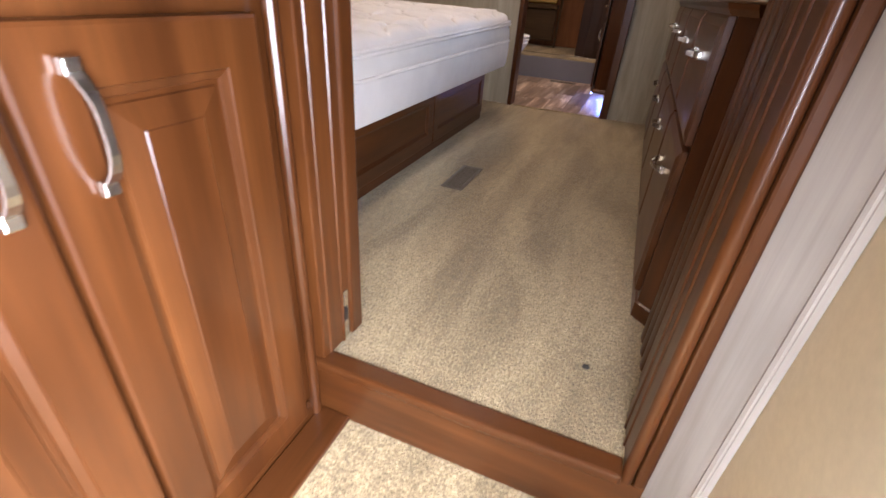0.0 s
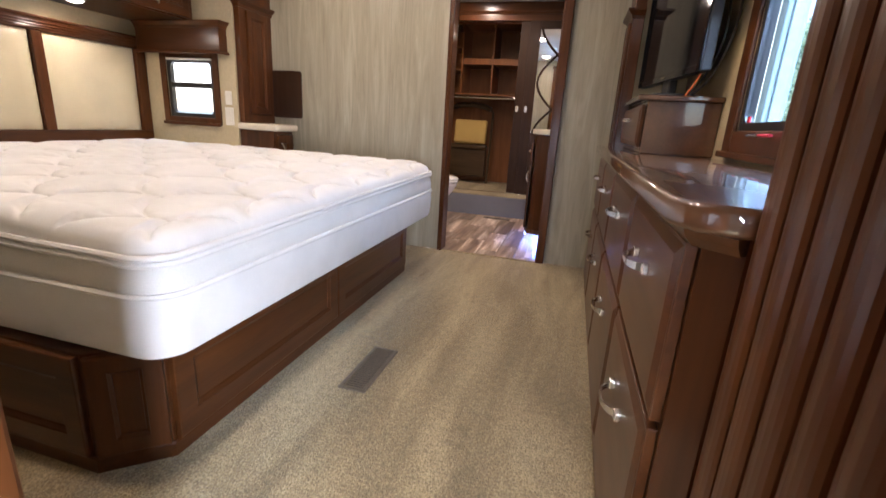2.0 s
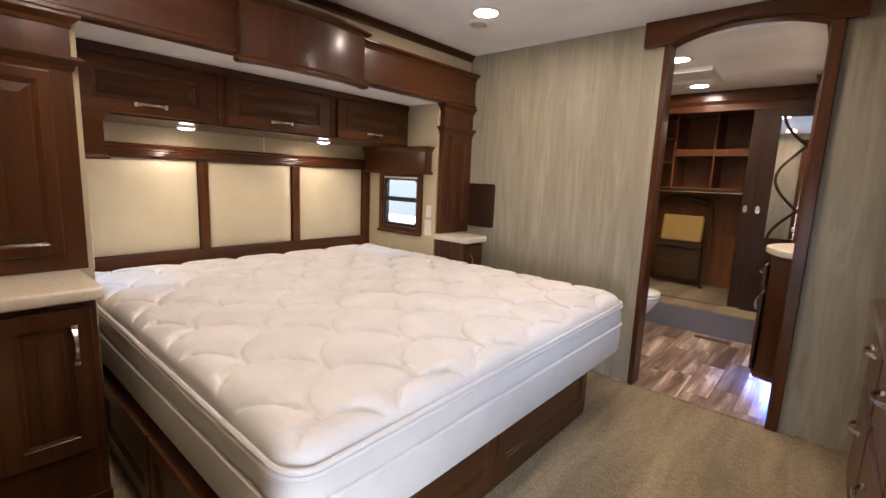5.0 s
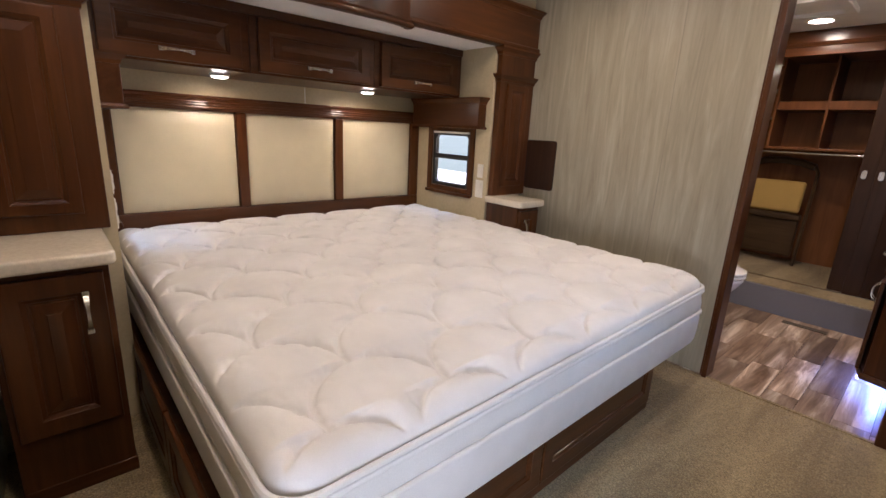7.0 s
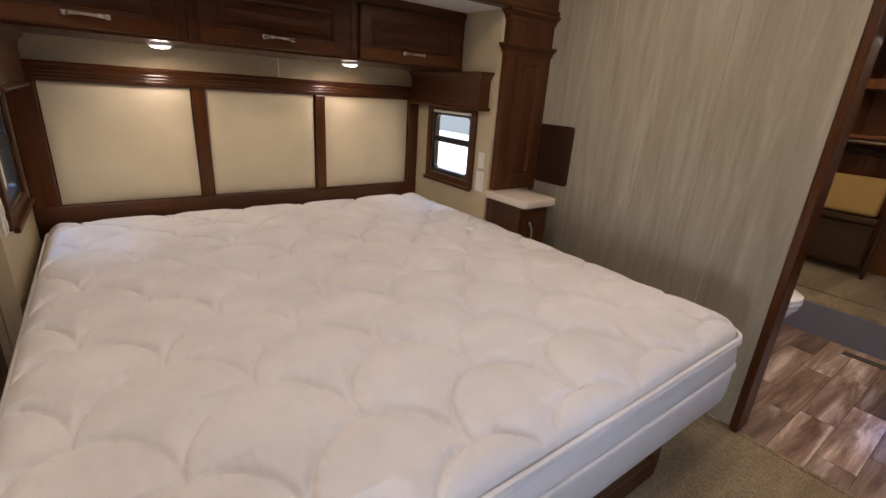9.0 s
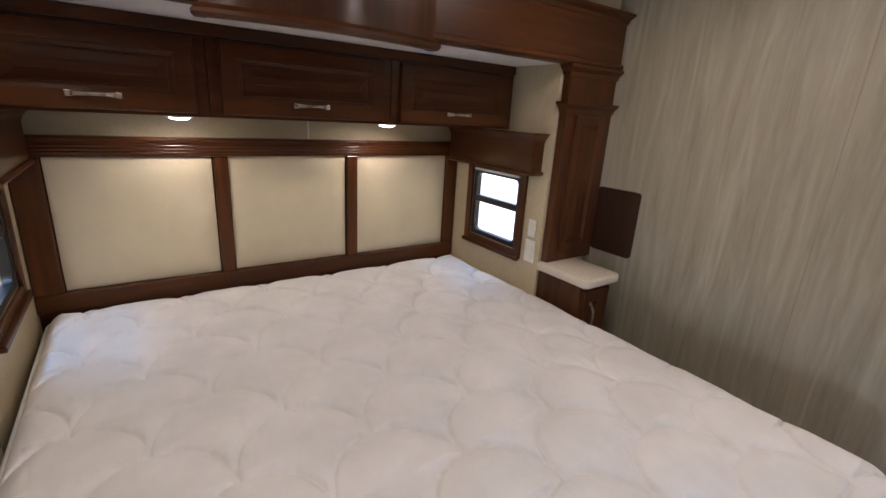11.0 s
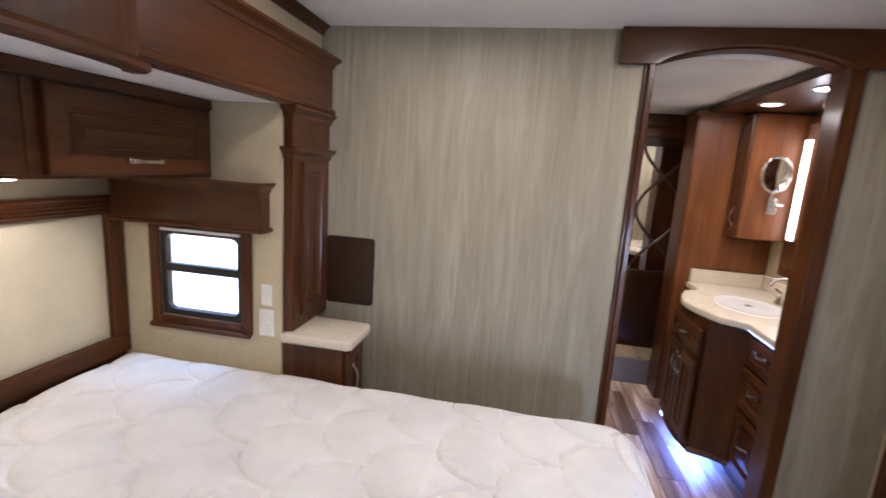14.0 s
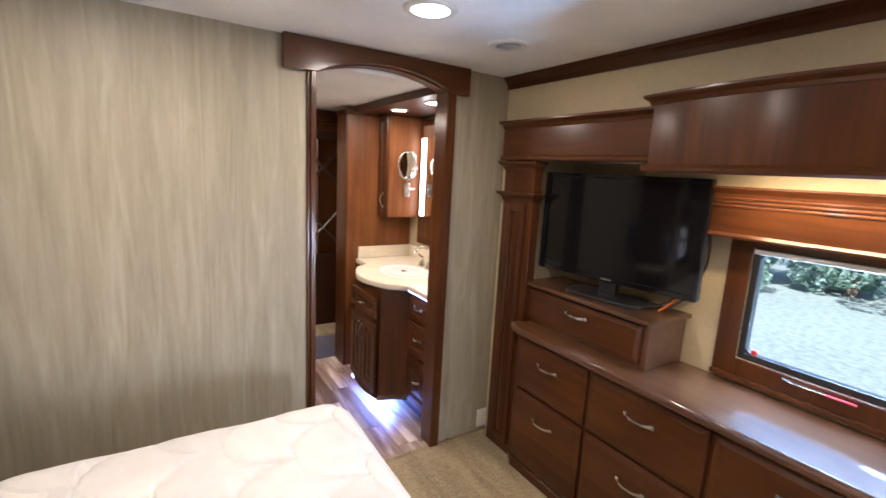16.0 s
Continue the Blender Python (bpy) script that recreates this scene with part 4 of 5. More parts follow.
# ---- floor register and lint ----
def register(x0, x1, y0, y1, z, label, across):
    top = thing("floor_register", label, "floor register", ((x0 + x1) / 2, (y0 + y1) / 2, z))
    g = 0.014
    bm = box(x0, x1, y0, y0 + g, z, z + 0.006, 0.002)
    box(x0, x1, y1 - g, y1, z, z + 0.006, 0.002, bm)
    box(x0, x0 + g, y0 + g, y1 - g, z, z + 0.006, 0.002, bm)
    box(x1 - g, x1, y0 + g, y1 - g, z, z + 0.006, 0.002, bm)
    part("frame", bm, register_metal, top)
    part("well", box(x0 + g, x1 - g, y0 + g, y1 - g, z, z + 0.0012), black, top)
    n = 22
    for i in range(n):
        if across:
            y = y0 + g + (y1 - y0 - 2 * g) * (i + 0.5) / n
            part("slat", box(x0 + g, x1 - g, y - 0.0024, y + 0.0024, z + 0.001, z + 0.005), register_metal, top)
        else:
            x = x0 + g + (x1 - x0 - 2 * g) * (i + 0.5) / n
            part("slat", box(x - 0.002, x + 0.002, y0 + g, y1 - g, z + 0.001, z + 0.005), register_metal, top)
    return top


register(0.330, 0.428, 2.383, 2.682, 0.0, "brown metal floor register with slats in the carpet", True)
lint = thing("lint", "small dark scrap of lint on the carpet", "lint", (1.056, 1.543, 0))
own = lathe([(0, 0), (0.009, 0.002), (0.007, 0.007), (0, 0.009)], (1.056, 1.543, 0), n=9)
for v in own.verts:
    v.co += 0.003 * noise.noise_vector(v.co * 90)
part("scrap", own, lint_mat, lint)


# ---- dresser ----
def slab(x0, x1, y0, y1, z0, z1):
    """A plain drawer front facing west with a wide worked edge."""
    own = box(x0 + 0.006, x1, y0, y1, z0, z1, 0.002)
    front = bmesh.new()
    a = [(x0 + 0.0065, y0 + 0.004, z0 + 0.004), (x0 + 0.0065, y1 - 0.004, z0 + 0.004), (x0 + 0.0065, y1 - 0.004, z1 - 0.004), (x0 + 0.0065, y0 + 0.004, z1 - 0.004)]
    b = [(x0, y0 + 0.022, z0 + 0.022), (x0, y1 - 0.022, z0 + 0.022), (x0, y1 - 0.022, z1 - 0.022), (x0, y0 + 0.022, z1 - 0.022)]
    va, vb = [front.verts.new(p) for p in a], [front.verts.new(p) for p in b]
    for k in range(4):
        front.faces.new((va[k], va[(k + 1) % 4], vb[(k + 1) % 4], vb[k]))
    front.faces.new(vb)
    front.faces.new(va)
    return join(own, front)


def dresser():
    top = thing("dresser", "long cherry wood dresser with eight drawers and a polished wood top", "dresser", (1.36, 2.77, 0))
    plan = [(1.190, 1.778), (1.152, 1.812), (1.152, 3.82), (1.19, 3.880)]
    part("body", prism([(1.498, 1.778), *plan, (1.498, 3.880)], 0.0, 0.764), wood_z, top)
    part("plinth", sweep(plan, [(0, 0), (0.006, 0), (0.006, 0.045), (0, 0.05)], side=-1), wood_y, top)
    edge = [(1.499, 1.755), (1.172, 1.755), (1.128, 1.772), (1.104, 1.815), (1.104, 3.815), (1.140, 3.890), (1.499, 3.890)]
    part("top", prism(edge, 0.764, 0.800, 0.009), counter_wood, top, "polished reddish-brown wood top", True)
    part("apron", sweep(plan, [(0, -0.022), (0.014, -0.022), (0.024, -0.010), (0.028, 0), (0, 0)], side=-1, z=0.764), wood_y, top)
    cols = ((1.822, 2.290), (2.308, 2.830), (2.848, 3.350), (3.368, 3.815))
    for y0, y1 in cols:
        for z0, z1 in ((0.478, 0.742), (0.075, 0.464)):
            d = part("drawer", slab(1.130, 1.1515, y0, y1, z0, z1), wood_y, top)
            part("handle", bow_handle(pose(1.131, (y0 + y1) / 2, 0.652 if z0 > 0.3 else 0.362, 0, 0, WEST), 0.115), nickel, d, "satin nickel bow handle")
    return top


dresser()


def riser():
    top = thing("drawer_box", "cherry wood drawer box with one drawer standing on the dresser top", "drawer box", (1.39, 3.54, 0.80))
    part("body", box(1.238, 1.498, 3.172, 3.886, 0.800, 1.000, 0.003), counter_wood, top, "lighter polished wood side")
    part("top", box(1.200, 1.499, 3.150, 3.890, 1.000, 1.020, 0.006), counter_wood, top)
    d = part("drawer", slab(1.218, 1.2375, 3.200, 3.860, 0.822, 0.986), wood_y, top)
    part("handle", bow_handle(pose(1.219, 3.53, 0.930, 0, 0, WEST), 0.115), nickel, d, "satin nickel bow handle")
    return top


riser()


def television():
    m = pose(1.325, 3.470, 1.345, 0, 0, -90 + 8)
    top = thing("television", "black flat-screen television with a glossy dark screen on the drawer box", "television", (0, 0, 0))
    w, h = 0.775, 0.490
    part("case", box(-w / 2, w / 2, 0.0, 0.040, -h / 2, h / 2, 0.006), black, top)
    part("back_cover", box(-w / 2 + 0.09, w / 2 - 0.09, 0.040, 0.075, -h / 2 + 0.05, h / 2 - 0.08, 0.012), black, top)
    bm = box(-w / 2, -w / 2 + 0.018, -0.006, 0.002, -h / 2, h / 2, 0.003)
    box(w / 2 - 0.018, w / 2, -0.006, 0.002, -h / 2, h / 2, 0.003, bm)
    box(-w / 2 + 0.018, w / 2 - 0.018, -0.006, 0.002, -h / 2, -h / 2 + 0.026, 0.003, bm)
    box(-w / 2 + 0.018, w / 2 - 0.018, -0.006, 0.002, h / 2 - 0.018, h / 2, 0.003, bm)
    part("bezel", bm, gloss_black, top, "glossy black bezel")
    part("screen", box(-w / 2 + 0.018, w / 2 - 0.018, -0.003, 0.003, -h / 2 + 0.026, h / 2 - 0.018), gloss_black, top, "dark glossy screen, switched off")
    part("maker_mark", box(-0.025, 0.025, -0.0075, -0.005, -h / 2 + 0.009, -h / 2 + 0.015), nickel, top)
    part("neck", box(-0.045, 0.045, 0.010, 0.045, -0.313, -h / 2 + 0.02, 0.006), black, top)
    part("foot", prism(rounded_plan(-0.19, 0.19, -0.075, 0.105, 0.06, 0.06), -0.3245, -0.307, 0.005), black, top, "", True)
    top.matrix_world = m
    return top


television()


def cable(name, label, mat, points, r):
    top = thing(name, label, "cable", points[-1])
    pts = []
    for a, b, c, d in zip([points[0], *points[:-2]], points, points[1:], [*points[2:], points[-1]]):
        for k in range(6):
            t = k / 6
            pts.append([0.5 * (2 * b[i] + (c[i] - a[i]) * t + (2 * a[i] - 5 * b[i] + 4 * c[i] - d[i]) * t * t + (-a[i] + 3 * b[i] - 3 * c[i] + d[i]) * t ** 3) for i in range(3)])
    part("cord", tube([*pts, points[-1]], r, None, 7), mat, top, "", True)


cable("orange_cable", "loose orange cable hanging behind the television", orange_plastic, [(1.400, 3.20, 1.36), (1.415, 3.155, 1.28), (1.415, 3.145, 1.18), (1.395, 3.18, 1.08), (1.375, 3.23, 1.025)], 0.0045)
cable("black_cable", "loose black cable looping behind the television", black, [(1.405, 3.22, 1.52), (1.465, 3.13, 1.42), (1.470, 3.11, 1.25), (1.435, 3.16, 1.09), (1.395, 3.25, 1.026)], 0.0045)
cable("black_cable", "loose black cable looping behind the television", black, [(1.405, 3.24, 1.45), (1.445, 3.16, 1.36), (1.445, 3.14, 1.2), (1.415, 3.20, 1.08), (1.385, 3.28, 1.026)], 0.004)


# ---- hall cabinet ----
def hall_cabinet():
    top = thing("hall_cabinet", "tall glossy cherry wood hall cabinet with raised-panel doors", "cabinet", (0.15, 0.60, -0.17))
    part("body", box(-0.15, 0.463, 0.10, 1.292, -0.17, 1.98, 0.003), wood_z, top)
    part("plinth", sweep([(0.463, 0.10), (0.463, 1.290)], [(0, 0), (0.012, 0), (0.012, 0.045), (0.004, 0.055), (0, 0.055)], side=1, z=-0.17), wood_y, top)
    part("corner_bead", tube([(0.478, 1.272, -0.165), (0.478, 1.272, 1.97)], 0.012, None, 10), wood_z, top)
    part("floor_trim", box(0.478, 0.560, 0.10, 1.292, -0.17, -0.155, 0.004), wood_y, top)
    for z0, z1 in ((-0.130, 0.707), (0.737, 1.90)):
        for y0, y1 in ((0.915, 1.236), (0.572, 0.907), (0.229, 0.564)):
            d = part("door", door_panel(y1 - y0, z1 - z0, pose(0.485, (y0 + y1) / 2, (z0 + z1) / 2, 0, 0, EAST), 0.021, 0.058), wood_z, top)
            hy = y0 + 0.056 if y0 > 0.8 else y1 - 0.030
            if z0 < 0:
                part("handle", bow_handle(pose(0.486, hy, 0.605, 0, 0, EAST) @ pose(0, 0, 0, 0, 90, 0), 0.125), nickel, d, "satin nickel bow handle")
    return top


hall_cabinet()

# ---- bathroom ----
BW, BE = -1.21, 1.318
setting("bath_floor", box(BW, BE, 4.172, 5.62, -0.06, -0.006), dark_wood, "dark subfloor under the bathroom planks", "floor")
setting("bath_ceiling", box(BW, BE + 0.05, 4.247, 6.80, 2.0, ZC + 0.05), white_ceiling, "smooth white vinyl ceiling of the bathroom", "ceiling")
setting("wall_bath_west", box(BW - 0.05, BW, 4.23, 6.80, -0.06, ZC), beige, "plain beige bathroom wall behind the toilet", "wall")
setting("wall_bath_east", box(BE, BE + 0.05, 4.23, 6.80, -0.06, ZC), beige, "plain beige bathroom wall behind the vanity", "wall")
setting("wall_closet_back", box(BW, BE, 6.72, 6.78, 0.0, ZC), closet_wood, "reddish wood back wall of the closet", "wall")
setting("closet_floor", box(BW, BE, 5.615, 6.72, -0.06, 0.205, 0.004), carpet, "beige carpet on the raised closet floor", "floor")
setting("closet_step", box(BW, BE, 5.600, 5.618, -0.006, 0.196, 0.004), grey_cloth, "grey carpeted riser below the closet", "step")
setting("closet_track", box(-1.15, 1.0, 5.835, 5.853, 0.205, 0.211, 0.002), nickel, "metal sliding-door track on the closet floor", "track")

# closet front: header, interior, sliding doors
bm = box(BW, BE, 5.86, 5.90, 1.838, 1.915, 0.003)
box(BW, BE, 5.83, 5.90, 1.915, 1.999, 0.006, bm)
sweep([(BW, 5.86), (BE, 5.86)], [(0, -0.02), (0.012, -0.016), (0.022, 0.0), (0.022, 0.01), (0, 0.01)], bm, side=1, z=1.915)
setting("closet_header", bm, wood_x, "dark cherry wood header above the closet opening", "header")
setting("closet_inner_header", box(-0.86, 0.36, 5.905, 5.92, 1.845, 1.905, 0.002), closet_wood, "reddish wood inner rail of the closet", "header")


def closet_shelves():
    top = thing("closet_shelving", "empty reddish wood closet shelving with cubbies", "shelving", (-0.3, 6.50, 1.185))
    part("shelf", box(-1.15, 0.46, 6.30, 6.718, 1.185, 1.205, 0.002), closet_wood, top)
    part("shelf", box(-0.30, 0.46, 6.33, 6.718, 1.500, 1.520, 0.002), closet_wood, top)
    part("lip", box(-0.29, 0.46, 6.318, 6.330, 1.500, 1.565, 0.002), closet_wood, top)
    for x in (-0.305, 0.035, 0.445):
        part("divider", box(x - 0.009, x + 0.009, 6.31, 6.718, 1.205, 1.90, 0.002), closet_wood, top)
    for z in (1.440, 1.665):
        part("cubby_shelf", box(-0.86, -0.314, 6.31, 6.718, z, z + 0.016, 0.002), closet_wood, top)
    part("roof", box(-1.15, 0.46, 6.30, 6.718, 1.90, 1.92), closet_wood, top)
    return top


closet_shelves()
setting("wall_closet_side", box(0.455, 0.475, 5.93, 6.718, 0.205, 1.90), closet_wood, "reddish wood side panel inside the closet", "wall")
rod = thing("closet_rod", "chrome hanging rod across the empty closet", "closet rod", (-0.3, 6.34, 1.16))
part("bar", tube([(-1.15, 6.34, 1.165), (0.455, 6.34, 1.165)], 0.012, None, 10), chrome, rod, "", True)
for x in (-0.98, 0.447):
    part("bracket", box(x - 0.006, x + 0.006, 6.322, 6.358, 1.150, 1.184, 0.002), chrome, rod)


def sliding_door(x0, x1, y, label, lattice):
    top = thing("sliding_door", label, "sliding door", ((x0 + x1) / 2, y, 0.21))
    z0, z1 = 0.212, 1.836
    w = 0.10
    if lattice:
        bm = box(x0, x0 + w, y, y + 0.024, z0, z1, 0.003)
        box(x1 - w * 0.7, x1, y, y + 0.024, z0, z1, 0.003, bm)
        box(x0 + w, x1 - w * 0.7, y, y + 0.024, z0, 0.83, 0.003, bm)
        box(x0 + w, x1 - w * 0.7, y, y + 0.024, 1.765, z1, 0.003, bm)
        part("frame", bm, dark_wood, top)
        part("mirror", box(x0 + w, x1 - w * 0.7, y + 0.008, y + 0.012, 0.83, 1.765), mirror, top, "tall mirror panel")
        xm, half = (x0 + w + x1 - w * 0.7) / 2, (x1 - x0 - 1.7 * w) / 2
        for s in (-1, 1):
            pts = [(xm + s * half * math.cos(math.pi * 1.9 * (k / 24 - 0.5)) * 0.92, y + 0.004, 0.83 + 0.935 * k / 24) for k in range(25)]
            part("lattice", tube(pts, 0.011, None, 6), dark_wood, top, "dark curved lattice strip", True)
    else:
        bm = box(x0, x1, y, y + 0.024, z0, z1, 0.003)
        part("frame", bm, dark_wood, top)
    grip_x = x0 + 0.03
    own = prism(rounded_plan(-0.014, 0.014, -0.030, 0.030, 0.013, 0.013), 0, 0.004)
    bmesh.ops.transform(own, matrix=Matrix.Translation((grip_x, y, 1.045)) @ Matrix.Rotation(radians(90), 4, "X"), verts=own.verts)
    part("finger_pull", own, nickel, top, "oval metal finger pull", True)
    return top


sliding_door(0.365, 0.86, 5.868, "dark wood sliding closet door with an oval finger pull", False)
sliding_door(0.455, 0.98, 5.836, "dark wood sliding closet door with a mirror and curved lattice", True)


chair_wood = wood("chair_wood", "x", (0.030, 0.017, 0.008), (0.055, 0.032, 0.015), (0.080, 0.048, 0.024), 0.4, 0.15)


def folding_chair():
    top = thing("folding_chair", "folded dark metal chair with tan padded back leaning in the closet", "folding chair", (-0.20, 6.45, 0.205))
    lean = lambda z: 6.42 + 0.16 * (z - 0.2)
    for x in (-0.46, 0.045):
        pts = [(x, lean(0.213), 0.213), (x, lean(0.6), 0.6), (x, lean(1.0), 1.0), (x + (0.03 if x < 0 else -0.03), lean(1.06), 1.06)]
        part("leg", tube(pts, 0.013, None, 8), chair_wood, top, "", True)
    part("back_rail", tube([(-0.43, lean(1.06), 1.06), (-0.32, lean(1.09), 1.09), (-0.2, lean(1.095), 1.095), (-0.08, lean(1.08), 1.08), (0.015, lean(1.05), 1.05)], 0.030, None, 8), chair_wood, top, "", True)
    own = box(-0.385, -0.005, -0.028, 0.028, -0.135, 0.135, 0.025, None, 4)
    bmesh.ops.transform(own, matrix=Matrix.Translation((0, lean(0.79) - 0.02, 0.79)) @ Matrix.Rotation(radians(-9), 4, "X"), verts=own.verts)
    part("back_pad", own, tan_cloth, top, "tan upholstered pad", True)
    own = box(-0.43, 0.02, -0.03, 0.03, -0.02, 0.03, 0.012)
    bmesh.ops.translate(own, verts=own.verts, vec=(0, lean(0.62) - 0.03, 0.62))
    part("seat_edge", own, chair_wood, top)
    own = box(-0.42, 0.01, -0.02, 0.02, -0.16, 0.16, 0.012)
    bmesh.ops.translate(own, verts=own.verts, vec=(0, lean(0.44) + 0.01, 0.44))
    part("seat", own, chair_wood, top)
    return top


folding_chair()


# ---- vanity ----
def vanity():
    top = thing("vanity", "dark cherry wood bathroom vanity with a bowed front and drawers", "vanity", (1.1, 4.85, 0))
    part("body", box(0.890, 1.316, 4.245, 5.40, 0.09, 0.828, 0.003), wood_z, top)
    part("toe_kick", box(0.935, 1.316, 4.245, 5.40, -0.006, 0.092), dark_wood, top)
    bow = [(0.890, 4.555), (0.815, 4.60), *[(0.72 - 0.028 * math.sin(math.pi * k / 8), 4.63 + 0.43 * k / 8) for k in range(9)], (0.815, 5.10), (0.890, 5.145)]
    part("bowed_cabinet", prism(bow, 0.09, 0.828), wood_z, top, "", True)
    part("base_moulding", sweep(bow, [(-0.01, 0), (0.012, 0), (0.016, 0.012), (0.006, 0.03), (-0.01, 0.03)], side=-1, z=0.09), wood_y, top)
    for y0, y1, s in ((4.64, 4.842, 1), (4.848, 5.05, -1)):
        d = part("door", door_panel(y1 - y0, 0.46, pose(0.685, (y0 + y1) / 2, 0.36, 0, 0, WEST), 0.016, 0.045), wood_z, top)
        part("handle", bow_handle(pose(0.686, y1 - 0.025 if s > 0 else y0 + 0.025, 0.50, 0, 0, WEST) @ pose(0, 0, 0, 0, 90, 0), 0.10), nickel, d, "satin nickel bow handle")
    d = part("drawer", door_panel(0.41, 0.13, pose(0.685, 4.845, 0.70, 0, 0, WEST), 0.016, 0.03), wood_y, top)
    part("handle", bow_handle(pose(0.686, 4.845, 0.70, 0, 0, WEST), 0.10), nickel, d, "satin nickel bow handle")
    for z0, z1 in ((0.655, 0.800), (0.435, 0.640), (0.120, 0.420)):
        d = part("drawer", door_panel(0.275, z1 - z0, pose(0.870, 4.405, (z0 + z1) / 2, 0, 0, WEST), 0.020, 0.035), wood_y, top)
        part("handle", bow_handle(pose(0.871, 4.405, (z0 + z1) / 2 + 0.02, 0, 0, WEST), 0.09), nickel, d, "satin nickel bow handle")
    part("led_strip", box(0.700, 0.712, 4.64, 5.05, 0.078, 0.088), led_glow, top, "glowing blue light strip below the cabinet")
    part("led_strip", box(0.852, 0.862, 4.28, 4.53, 0.8285, 0.836), led_glow, top, "glowing blue light strip below the counter")
    return top


vanity()


def vanity_top():
    top = thing("bathroom_counter", "cream solid-surface vanity top with a bowed edge and backsplash", "countertop", (1.1, 4.85, 0.84))
    n = 12
    front = [(0.850, 4.245), (0.850, 4.52), (0.800, 4.56)] + [(0.75 - 0.085 * math.sin(math.pi * k / n), 4.59 + 0.53 * k / n) for k in range(n + 1)] + [(0.800, 5.15), (0.850, 5.19), (0.850, 5.395)]
    plan = [(1.316, 5.395), (1.316, 4.245), *front]
    part("slab", prism(plan, 0.828, 0.868, 0.009), solid_top, top, "", True)
    bm = box(1.296, 1.316, 4.245, 5.375, 0.868, 0.960, 0.004)
    box(0.860, 1.316, 5.375, 5.395, 0.868, 0.960, 0.004, bm)
    part("backsplash", bm, solid_top, top)
    return top


vanity_top()
sink = thing("sink", "white oval basin set into the vanity top", "sink", (1.0, 4.87, 0.868))
part("basin", lathe([(0.0, 0.0012), (0.6, 0.0014), (0.92, 0.0018), (1.0, 0.004), (1.02, 0.0035), (1.03, 0.0)], (1.0, 4.87, 0.868), None, 40, 0.165, 0.205), porcelain, sink, "", True)
part("drain", lathe([(0, 0.004), (0.018, 0.004), (0.022, 0.0015)], (1.0, 4.87, 0.8685), None, 16), chrome, sink, "chrome drain", True)
faucet = thing("faucet", "two-handle nickel faucet behind the basin", "faucet", (1.20, 4.87, 0.868))
part("spout", tube([(1.20, 4.87, 0.868), (1.20, 4.87, 0.98), (1.19, 4.87, 1.02), (1.15, 4.87, 1.035), (1.10, 4.87, 1.025), (1.08, 4.87, 0.995)], 0.011, None, 10), nickel, faucet, "", True)
part("base", lathe([(0.028, 0), (0.028, 0.012), (0.018, 0.03), (0.014, 0.05)], (1.20, 4.87, 0.868), None, 16), nickel, faucet, "", True)
for y in (4.76, 4.98):
    h = part("handle", lathe([(0.024, 0), (0.024, 0.010), (0.015, 0.03), (0.013, 0.065), (0.016, 0.07), (0, 0.078)], (1.20, y, 0.868), None, 16), nickel, faucet, "", True)
    part("lever", tube([(1.20, y, 0.935), (1.205, y + (0.06 if y > 4.87 else -0.06), 0.945)], 0.006, None, 8), nickel, h, "", True)

tall = thing("tall_cabinet", "tall cherry wood linen cabinet beside the vanity", "cabinet", (1.1, 5.50, 0))
part("body", box(0.775, 1.316, 5.402, 5.598, -0.006, 1.97, 0.003), closet_wood, tall)
part("front_stile", box(0.760, 0.776, 5.400, 5.598, -0.006, 1.97, 0.003), wood_z, tall)
part("crown", sweep([(1.316, 5.402), (0.760, 5.402), (0.760, 5.598)], [(-0.01, -0.02), (0.004, -0.02), (0.016, 0.0), (0.018, 0.012), (-0.01, 0.012)], side=-1, z=1.958), wood_x, tall)
upper = thing("wall_cabinet", "cherry wood wall cabinet with one door over the vanity", "cabinet", (1.2, 5.32, 1.20))
part("body", box(1.035, 1.316, 5.245, 5.398, 1.200, 1.948, 0.003), closet_wood, upper)
d = part("door", door_panel(0.145, 0.735, pose(1.015, 5.321, 1.574, 0, 0, WEST), 0.019, 0.03), wood_z, upper)
part("handle", bow_handle(pose(1.016, 5.275, 1.33, 0, 0, WEST) @ pose(0, 0, 0, 0, 90, 0), 0.10), nickel, d, "satin nickel bow handle")
setting("trim_vanity_soffit", box(0.815, BE, 4.249, 5.40, 1.955, 1.999, 0.004), wood_y, "dark cherry wood soffit over the vanity with lights", "soffit")

med = thing("vanity_mirror", "wood-framed vanity mirror with a glowing light strip", "mirror", (1.372, 4.78, 1.02))
part("frame", box(1.294, 1.317, 4.30, 5.242, 1.000, 1.940, 0.004), wood_z, med)
part("mirror", box(1.290, 1.295, 4.36, 5.19, 1.050, 1.890), mirror, med, "mirror glass")
part("light_strip", box(1.284, 1.291, 5.150, 5.198, 1.22, 1.80, 0.002), strip_glow, med, "glowing frosted light strip")
shave = thing("magnifying_mirror", "round nickel magnifying mirror on a folding wall arm", "mirror", (1.19, 5.243, 1.41))
part("mount", box(1.165, 1.215, 5.232, 5.2465, 1.36, 1.46, 0.005), nickel, shave)
part("arm", tube([(1.19, 5.238, 1.42), (1.23, 5.20, 1.42), (1.185, 5.17, 1.42), (1.15, 5.165, 1.46), (1.15, 5.165, 1.495)], 0.007, None, 8), nickel, shave, "", True)
ring = [(1.15 + 0.075 * math.cos(a), 5.165, 1.595 + 0.10 * math.sin(a)) for a in np.linspace(0, 2 * math.pi, 33)]
